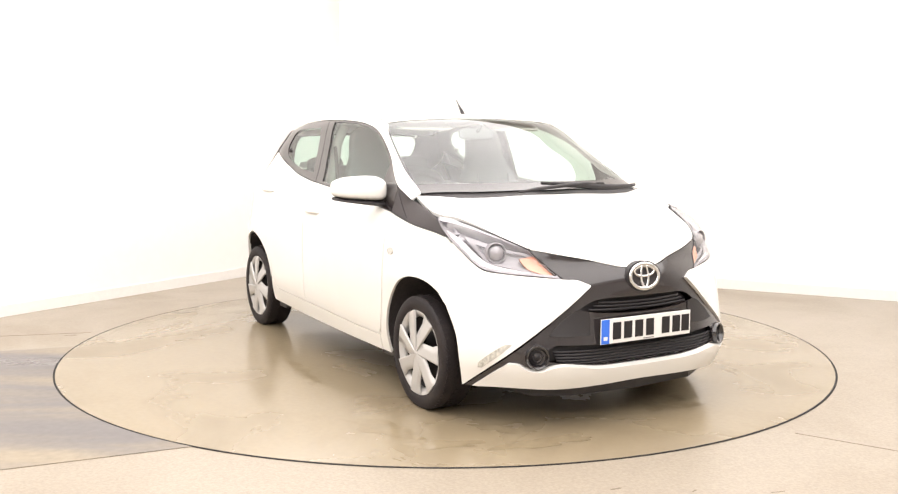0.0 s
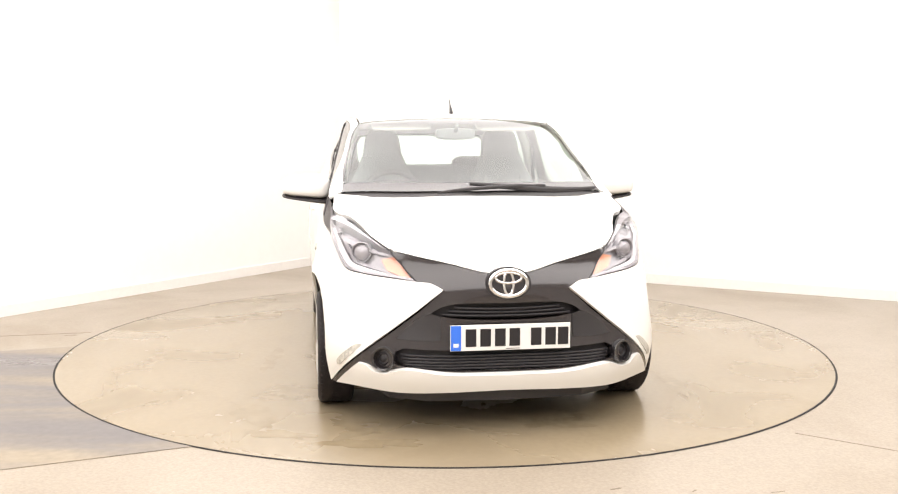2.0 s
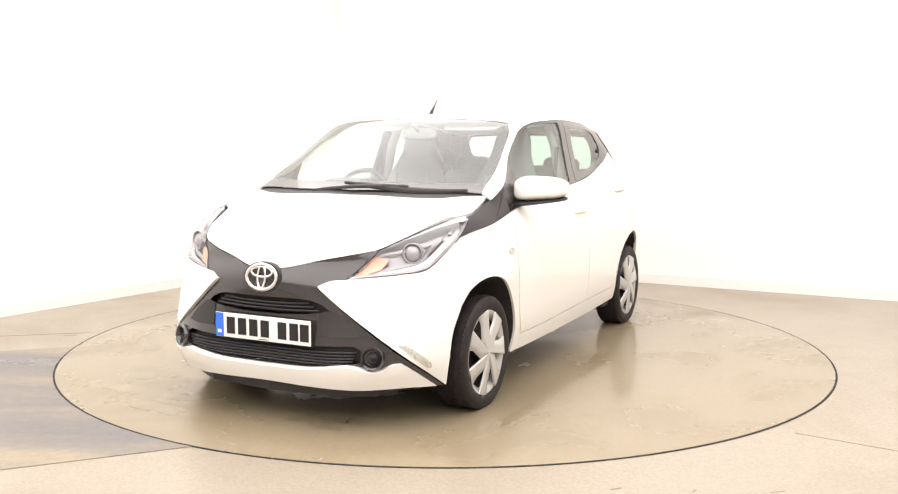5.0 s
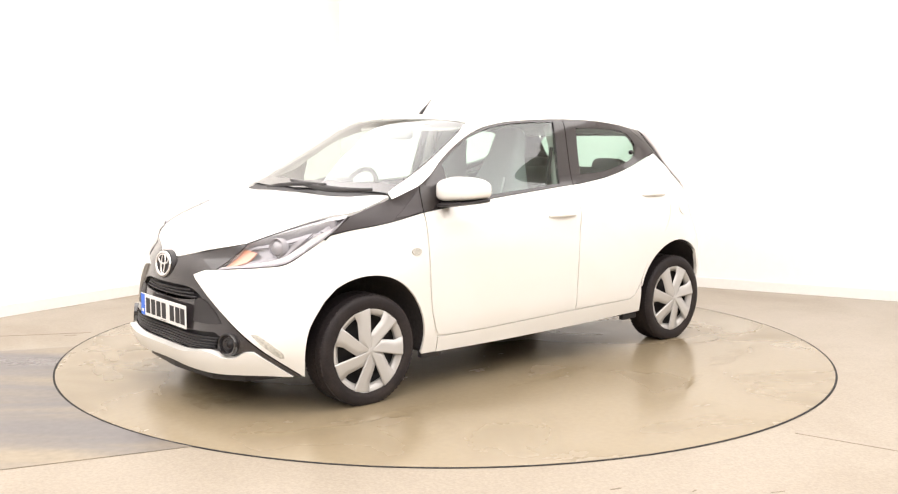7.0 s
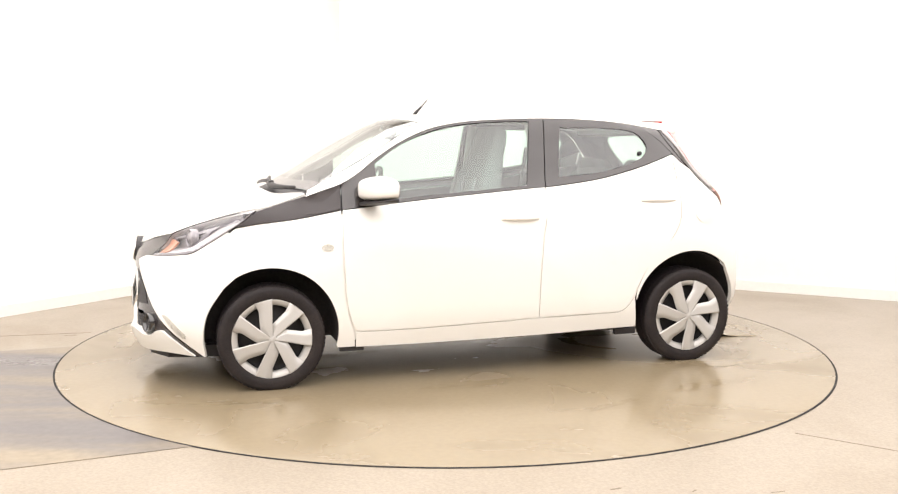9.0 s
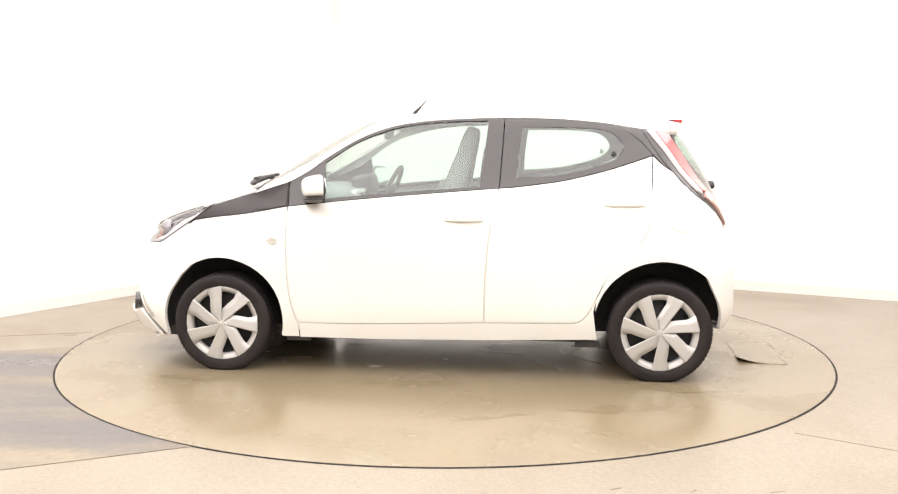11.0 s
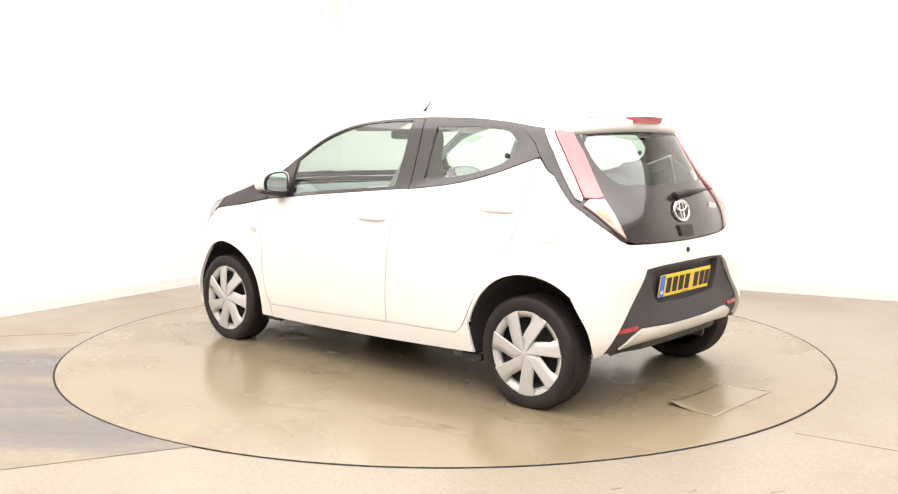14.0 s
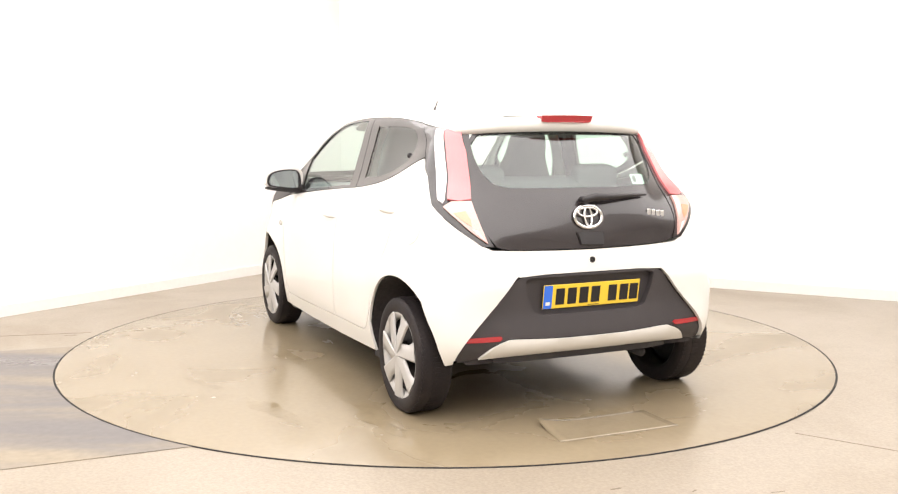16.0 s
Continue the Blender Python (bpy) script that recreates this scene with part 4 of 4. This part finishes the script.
    shell("plate_recess", skin("tail", rc, step=.03, thick=0, lift=-.030), GREYPLASTIC, car, "dark grey plastic recess")
    ws = both(cr([(0, .356), (15, .358), (30.5, .367), (33.5, .361), (37.3, .336), (41.9, .286)], 4) + cr([(34, .286), (20, .290), (0, .290)], 4))
    shell("bumper_strip", skin("tail", ws, step=.025, lift=.008), WHITE, car)
    bm = bmesh.new()
    pts = [(-1.535, 0), (-1.53, .35), (-1.50, .47), (-1.36, .50), (-1.36, 0)]
    slab(bm, pts + [(a, -b) for a, b in reversed(pts) if b], .252, .295)
    part("rear_valance", bm, BLACK, car, "black plastic valance")
    loc, nor = caster("rear", .005, .704)
    bm = bmesh.new()
    lathe(bm, [(.014, -.01), (.014, .003), (.010, .005), (.008, .001), (.0002, .001)], 24, Matrix.Translation(loc) @ pose(0, 0, 0, 0, 0, 90))
    part("tailgate_lock", smooth(bm), BLACK, car)


def tail_lamp(s):
    e = new("tail_lamp")
    e.parent = car
    e["label"] = "tall red and clear tail lamp"
    out = cr([(73, 1.300), (64, 1.293), (55, 1.278)], 3) + cr([(49.5, 1.16), (46, 1.05), (42.8, .93), (40.6, .85), (37.6, .776)], 4) + cr([(41, .780), (47.5, .850), (52.5, .903), (57.5, .955)], 4) + cr([(61.5, 1.03), (66, 1.12), (69, 1.19)], 4)
    shell("lamp_housing", skin("tail", out, s, .02, .012, .003), PIANO, e, "black lamp housing")
    red = cr([(66, 1.285), (58.0, 1.277)], 2) + cr([(53.0, 1.18), (49.2, 1.07), (46.6, .975)], 4) + cr([(49.8, .968), (53.4, .975)], 3) + cr([(56.2, 1.06), (60.6, 1.17)], 4)
    shell("red_lens", skin("tail", red, s, .015, .010, .014), PINKLENS, e, "red lens")
    wh = cr([(70.5, 1.287), (66.6, 1.284)], 2) + cr([(61.2, 1.17), (56.8, 1.06), (54.0, .975)], 4) + cr([(54.2, .96), (56.2, .975)], 3) + cr([(60, 1.06), (65, 1.18)], 4)
    shell("clear_lens", skin("tail", wh, s, .015, .010, .013), CLEARLENS, e, "clear lens")
    lo = cr([(46.3, .968), (52, .966)], 2) + cr([(53.6, .945), (49, .895), (44, .835), (39.6, .790)], 4) + cr([(41.2, .84), (43.6, .905)], 3)
    shell("lower_lens", skin("tail", lo, s, .015, .010, .013), PEACH, e, "clear and orange lower lens")
    ob = cr([(47.2, .925), (50.2, .918)], 2) + cr([(47.5, .888), (44.6, .862)], 2) + [(45.2, .890)]
    shell("turn_lens", skin("tail", ob, s, .015, .004, .0155), AMBER, e, "orange turn lens")
    lo2 = cr([(44.4, .852), (42.2, .822), (40.4, .800)], 3) + [(41.6, .822), (43.0, .846)]
    shell("reverse_lens", skin("tail", lo2, s, .012, .004, .0155), CLEARLENS, e, "clear reversing lens")


tailend()


# ---------------------------------------------------------------- wheels
def build_wheel():
    w = new("wheel")
    bm = bmesh.new()
    lathe(bm, [(.204, -.078), (.222, -.083), (.245, -.083), (.258, -.078), (.2665, -.066), (.270, -.045), (.2665, -.02), (.2665, .02), (.270, .045), (.2665, .066), (.258, .078), (.245, .083), (.222, .083), (.204, .078), (.190, .070), (.188, 0), (.190, -.070), (.204, -.078)], 96)
    part("tyre", smooth(bm, 50), RUBBER, w)
    # tread blocks
    bm = bmesh.new()
    for i in range(72):
        for k, h in enumerate((-.052, 0, .052)):
            a = 2 * math.pi * (i + .33 * k) / 72
            m = Matrix.Rotation(-a, 4, "Y") @ Matrix.Translation((.2668, h, 0)) @ Matrix.Rotation(.35 if h else 0, 4, "X")
            box(bm, 0, 0, 0, .004, .036, .016, 0, m)
    part("tread", bm, RUBBER, w)
    # steel wheel behind
    bm = bmesh.new()
    lathe(bm, [(.190, .070), (.180, .060), (.176, .02), (.150, .012), (.09, .028), (.05, .036), (.0002, .036)], 64)
    part("steel_rim", smooth(bm), STEEL, w)
    # seven-spoke cover
    bm = bmesh.new()
    lathe(bm, [(.199, .062), (.2035, .070), (.2025, .0755), (.197, .0760), (.184, .0690), (.170, .0610), (.1685, .0530), (.168, .046)], 84)
    part("cover_rim", smooth(bm, 60), SILVER, w)
    bm = bmesh.new()
    lathe(bm, [(.0192, .070), (.019, .0875), (.016, .0895), (.0002, .090)], 40)
    part("hub_cap", smooth(bm), SILVER, w)
    P7 = 2 * math.pi / 7

    def at(r, q, h):
        return (r * math.cos(q), h, r * math.sin(q))

    for k in range(7):
        a0 = P7 * k
        # broad blade: one raised radial edge, one slanted edge that starts under the next blade
        bm = bmesh.new()
        rows = []
        xb, zb = .152 * math.cos(.50 * P7), .152 * math.sin(.50 * P7)
        for r in (.012, .03, .05, .07, .074, .088, .102, .113, .124, .133, .142, .152, .165, .182, .196, .2022):
            # straight slanted edge from the neighbour's flank out to the shoulder
            if r <= .074:
                g = 0
            elif r >= .152:
                g = .50 * P7
            else:
                t = (r - .074) / .078
                g = math.atan2(zb * t, .074 + (xb - .074) * t)
            h = .0905 - .0072 * (r / .2022) ** 2
            q0, q1 = a0 + g, a0 + P7
            low = .0065 * min(1, r / .05)
            row = [at(r, q0, h - low - .007), at(r, q0, h - low), at(r, q0 + (q1 - q0) * .45, h - low * .62), at(r, q1 - .10 * (q1 - q0), h - low * .10), at(r, q1, h), at(r, q1, h - .011)]
            if r > .2:
                row = [at(r, q0, h - .012), at(r, q0, h - low * .8 - .001), at(r, q0 + (q1 - q0) * .45, h - low * .6 - .001), at(r, q1 - .10 * (q1 - q0), h - low * .1 - .001), at(r, q1, h - .001), at(r, q1, h - .012)]
            rows.append([bm.verts.new(c) for c in row])
        bm.faces.new(rows[-1])
        for p, q in zip(rows, rows[1:]):
            for j in range(5):
                bm.faces.new((p[j], p[j + 1], q[j + 1], q[j]))
        part("cover_spoke", smooth(bm, 18), SILVER, w)
    for k in range(4):
        a = 2 * math.pi * k / 4 + .3
        bm = bmesh.new()
        lathe(bm, [(.011, 0.02), (.011, .05), (.007, .055), (.0002, .055)], 10, Matrix.Translation((.055 * math.cos(a), 0, .055 * math.sin(a))))
        part("wheel_nut", bm, STEEL, w)
    return w


wheel = build_wheel()
wheel.parent = car
TRACK = .716
for i, (x, s, rot) in enumerate(((1.17, 1, 12), (-1.17, 1, 28), (1.17, -1, 20), (-1.17, -1, 5))):
    w = wheel if i == 0 else copy_thing(wheel, pose(0, 0, 0))
    w.matrix_basis = pose(x, s * TRACK, .251, 0, 0, 0 if s > 0 else 180) @ pose(0, 0, 0, 0, rot, 0)
    w.parent = car


def underside():
    # wheel housings
    for cx, s in ((1.17, 1), (1.17, -1), (-1.17, 1), (-1.17, -1)):
        bm = bmesh.new()
        r = .340
        a = arch(cx, r, -12, 192 if cx > 0 else 183, 30)
        y0 = s * .48
        i0 = [bm.verts.new((x, y0, z)) for x, z in a]
        i1 = [bm.verts.new((x, s * (abs(caster("side", x, max(z, .27), s)[0].y) - .014), z)) for x, z in a]
        for k in range(len(a) - 1):
            bm.faces.new((i0[k], i0[k + 1], i1[k + 1], i1[k]))
        bm.faces.new(i0)
        part("wheel_liner", smooth(bm), LINER, car, "black wheel arch liner")
    bm = bmesh.new()
    box(bm, 0, 0, .235, 1.62, 1.46, .12, .02)
    box(bm, 1.27, 0, .42, .62, .94, .50, .03)
    box(bm, -1.16, 0, .43, .70, .94, .34, .03)
    box(bm, 0, 0, .26, 2.5, .92, .16, .02)
    part("underbody", bm, LINER, car, "black underbody")
    bm = bmesh.new()
    tube(bm, [(-1.15, -.33, .23), (-1.38, -.33, .235), (-1.50, -.34, .225)], .022, 14)
    part("exhaust_pipe", smooth(bm), STEEL, car)
    bm = bmesh.new()
    tube(bm, [(-1.17, -.6, .27), (-1.17, -.3, .235), (-1.17, .3, .235), (-1.17, .6, .27)], .03, 12)
    part("rear_axle", smooth(bm), LINER, car)
    for s in (1, -1):
        for x in (.76, -.80):
            bm = bmesh.new()
            box(bm, x, s * .735, .172, .13, .03, .035, .006)
            part("jacking_lip", bm, BLACK, car)


underside()


# ---------------------------------------------------------------- cabin
def seat(x, y):
    e = new("front_seat")
    e.parent = car
    bm = bmesh.new()
    pad(bm, (.50, .48, .17), pose(x, y, .52, 0, -8, 0))
    part("seat_cushion", smooth(bm, 60), SEATCLOTH, e)
    # backrest that narrows into its own headrest
    bm = bmesh.new()
    pad(bm, (.15, .47, .86), pose(0, 0, 0))
    for v in bm.verts:
        v.co.y *= 1 - .48 * ease(v.co.z, .02, .27)
        v.co.x *= 1 - .30 * ease(v.co.z, .05, .30)
    bmesh.ops.transform(bm, verts=bm.verts, matrix=pose(x - .32, y, .90, 0, -16, 0))
    part("seat_back", smooth(bm, 60), SEATCLOTH, e)
    for d in (-.11, .11):
        bm = bmesh.new()
        pad(bm, (.02, .022, .40), pose(x - .215, y + d, .84, 0, -16, 0))
        part("seat_piping", smooth(bm, 60), SEATLIGHT, e, "pale stitched stripe")


def cabin():
    seat(.27, .36)
    seat(.09, -.36)
    bm = bmesh.new()
    pad(bm, (.46, 1.16, .18), pose(-.72, 0, .55))
    part("rear_bench", smooth(bm, 60), SEATCLOTH, car)
    bm = bmesh.new()
    pad(bm, (.14, 1.16, .56), pose(-.98, 0, .79, 0, -18, 0))
    part("rear_backrest", smooth(bm, 60), SEATCLOTH, car)
    for y in (.33, -.33):
        bm = bmesh.new()
        pad(bm, (.10, .25, .15), pose(-1.07, y, 1.045, 0, -12, 0))
        part("rear_head_restraint", smooth(bm, 60), SEATCLOTH, car)
    bm = bmesh.new()
    prof = cr([(1.05, .93), (.92, .955), (.74, .955), (.60, .93), (.55, .86), (.58, .72), (.66, .60)], 5) + [(1.05, .60)]
    lo = [bm.verts.new((x, -.66, z)) for x, z in prof]
    hi = [bm.verts.new((x, .66, z)) for x, z in prof]
    bm.faces.new(lo)
    bm.faces.new(hi[::-1])
    for i in range(len(prof)):
        j = (i + 1) % len(prof)
        bm.faces.new((lo[i], hi[i], hi[j], lo[j]))
    part("dashboard", smooth(bm, 40), DASH, car)
    bm = bmesh.new()
    box(bm, .555, 0, .86, .05, .27, .17, .02, pose(0, 0, 0, 0, 14, 0))
    part("centre_console", bm, SATIN, car, "silver centre console surround")
    bm = bmesh.new()
    box(bm, .532, 0, .87, .03, .19, .11, .006, pose(0, 0, 0, 0, 14, 0))
    part("centre_display", bm, INK, car, "dark display")
    bm = bmesh.new()
    pad(bm, (.14, .30, .13), pose(.60, -.36, .955, 0, 10, 0))
    part("instrument_pod", smooth(bm, 60), BLACK, car)
    e = new("steering_wheel")
    e.parent = car
    m = pose(.44, -.36, .90, 0, -24, 0)
    bm = bmesh.new()
    pts = [m @ Vector((0, .178 * math.cos(a), .178 * math.sin(a))) for a in np.linspace(0, 2 * math.pi, 49)]
    tube(bm, pts, .015, 10)
    part("wheel_rim", smooth(bm), BLACK, e)
    bm = bmesh.new()
    pad(bm, (.06, .15, .12), m, .6)
    for q in (0, math.pi, -math.pi / 2):
        tube(bm, [m @ Vector((0, .05 * math.cos(q), .05 * math.sin(q))), m @ Vector((0, .172 * math.cos(q), .172 * math.sin(q)))], [.022, .014], 8)
    part("wheel_hub", smooth(bm, 60), BLACK, e)
    bm = bmesh.new()
    tube(bm, [(.46, -.36, .89), (.62, -.36, .83)], .035, 12)
    part("steering_column", smooth(bm), BLACK, e)
    bm = bmesh.new()
    pad(bm, (.03, .23, .065), pose(.38, 0, 1.275, 0, -8, 0), .5)
    tube(bm, [(.395, 0, 1.29), (.44, 0, 1.325)], .01, 8)
    part("interior_mirror", smooth(bm, 60), DASH, car, "grey interior mirror")
    for y, x in ((.30, .34), (-.30, .34)):
        bm = bmesh.new()
        pad(bm, (.16, .34, .02), pose(x - .06, y, 1.322, 0, 18, 0), .4)
        part("sun_visor", smooth(bm, 60), LINING, car)
    for s in (1, -1):
        bm = bmesh.new()
        tube(bm, [(-.29, s * .62, .80), (-.29, s * .615, 1.0), (-.30, s * .565, 1.22), (-.30, s * .52, 1.32)], [.035, .035, .03, .028], 10)
        part("inner_pillar", smooth(bm), LINING, car, "pale pillar trim")
        bm = bmesh.new()
        tube(bm, [(-.25, s * .60, 1.20), (-.22, s * .60, 1.0), (-.18, s * .60, .75)], .012, 6)
        part("seat_belt", bm, BLACK, car)
    bm = bmesh.new()
    box(bm, -1.22, 0, .90, .34, 1.06, .02, .005)
    part("parcel_shelf", bm, DASH, car)


cabin()


# ---------------------------------------------------------------- number plates: characters drawn as plain bars
def plate(name, o, m, material, label):
    e = tagged(new(name), "", "")
    e.parent = car
    e["label"] = label
    def slabx(nm, y0, y1, z0, z1, d0, d1, mt, bev=.004):
        bm = bmesh.new()
        box(bm, (d0 + d1) / 2, (y0 + y1) / 2, (z0 + z1) / 2, d1 - d0, abs(y1 - y0), z1 - z0, min(bev, (d1 - d0) * .4))
        bmesh.ops.transform(bm, verts=bm.verts, matrix=Matrix.Translation(o) @ m)
        return part(nm, bm, mt, e)
    slabx("plate_sheet", -.26, .26, -.0555, .0555, 0, .006, material)
    slabx("plate_band", -.258, -.214, -.0535, .0535, .0062, .0075, PLATEB, .0003)
    slabx("band_mark", -.247, -.225, -.038, -.022, .0077, .0082, PLATEW, .0002)
    for y in (-.172, -.109, -.046, .017, .110, .173, .228):
        slabx("plate_bar", y - .023, y + .023, -.038, .038, .0064, .0078, INK, .0003)
    slabx("plate_maker_mark", -.02, .04, -.050, -.047, .0064, .0070, GREYPLASTIC, .0002)


plate("front_number_plate", Vector((1.842, .008, .414)), pose(0, 0, 0), PLATEW, "white number plate with a blue band")
plate("rear_number_plate", Vector((-1.556, -.008, .543)), pose(0, 0, 0, 0, 8, 180), PLATEY, "yellow number plate with a blue band")


# ---------------------------------------------------------------- loose sheet on the turntable
def loose_sheet():
    bm = bmesh.new()
    nx, ny = 12, 14
    g = [[None] * (ny + 1) for _ in range(nx + 1)]
    for i in range(nx + 1):
        for j in range(ny + 1):
            u, v = i / nx, j / ny
            x = -1.68 - .26 * u - .02 * v
            y = .345 - .555 * v + .04 * u * (1 - v)
            c = max(0, 1 - math.hypot(u * .9, v * 1.4) / .55)
            g[i][j] = bm.verts.new((x, y, .0012 + .024 * c ** 2))
    fs = []
    for i in range(nx):
        for j in range(ny):
            fs.append(bm.faces.new((g[i][j], g[i + 1][j], g[i + 1][j + 1], g[i][j + 1])))
    r = bmesh.ops.extrude_face_region(bm, geom=fs)
    bmesh.ops.translate(bm, verts=[v for v in r["geom"] if isinstance(v, bmesh.types.BMVert)], vec=(0, 0, .0008))
    for f in bm.faces:
        f.smooth = True
    return tagged(part("loose_sheet", bm, MATSHEET), "thin tan sheet with a lifted corner on the turntable", "floor sheet")


sheet = loose_sheet()


# ---------------------------------------------------------------- movement
def motions():
    turns = ((0.0, -60.55), (0.5, -64.2), (1.0, -69.8), (2.0, -81.55), (3.0, -93.4), (4.0, -105.2), (5.0, -116.95), (6.25, -131.5), (7.5, -146.0), (8.25, -155.0), (9.0, -163.75), (10.25, -178.0), (11.5, -192.15), (12.5, -203.75), (13.5, -215.6), (14.5, -227.4), (15.25, -236.4), (16.0, -245.3))
    for ob, base, off in ((car, (0, 0, .011), (-.0345, .002)), (turntable, (0, DECK_Y, 0), (0, 0)), (sheet, (0, DECK_Y, 0), (-.0345, -.0067))):
        rows = []
        for t, a in turns:
            rows.append((t, pose(*base, 0, 0, a) @ pose(off[0], off[1], 0)))
        walk(ob, rows)


motions()
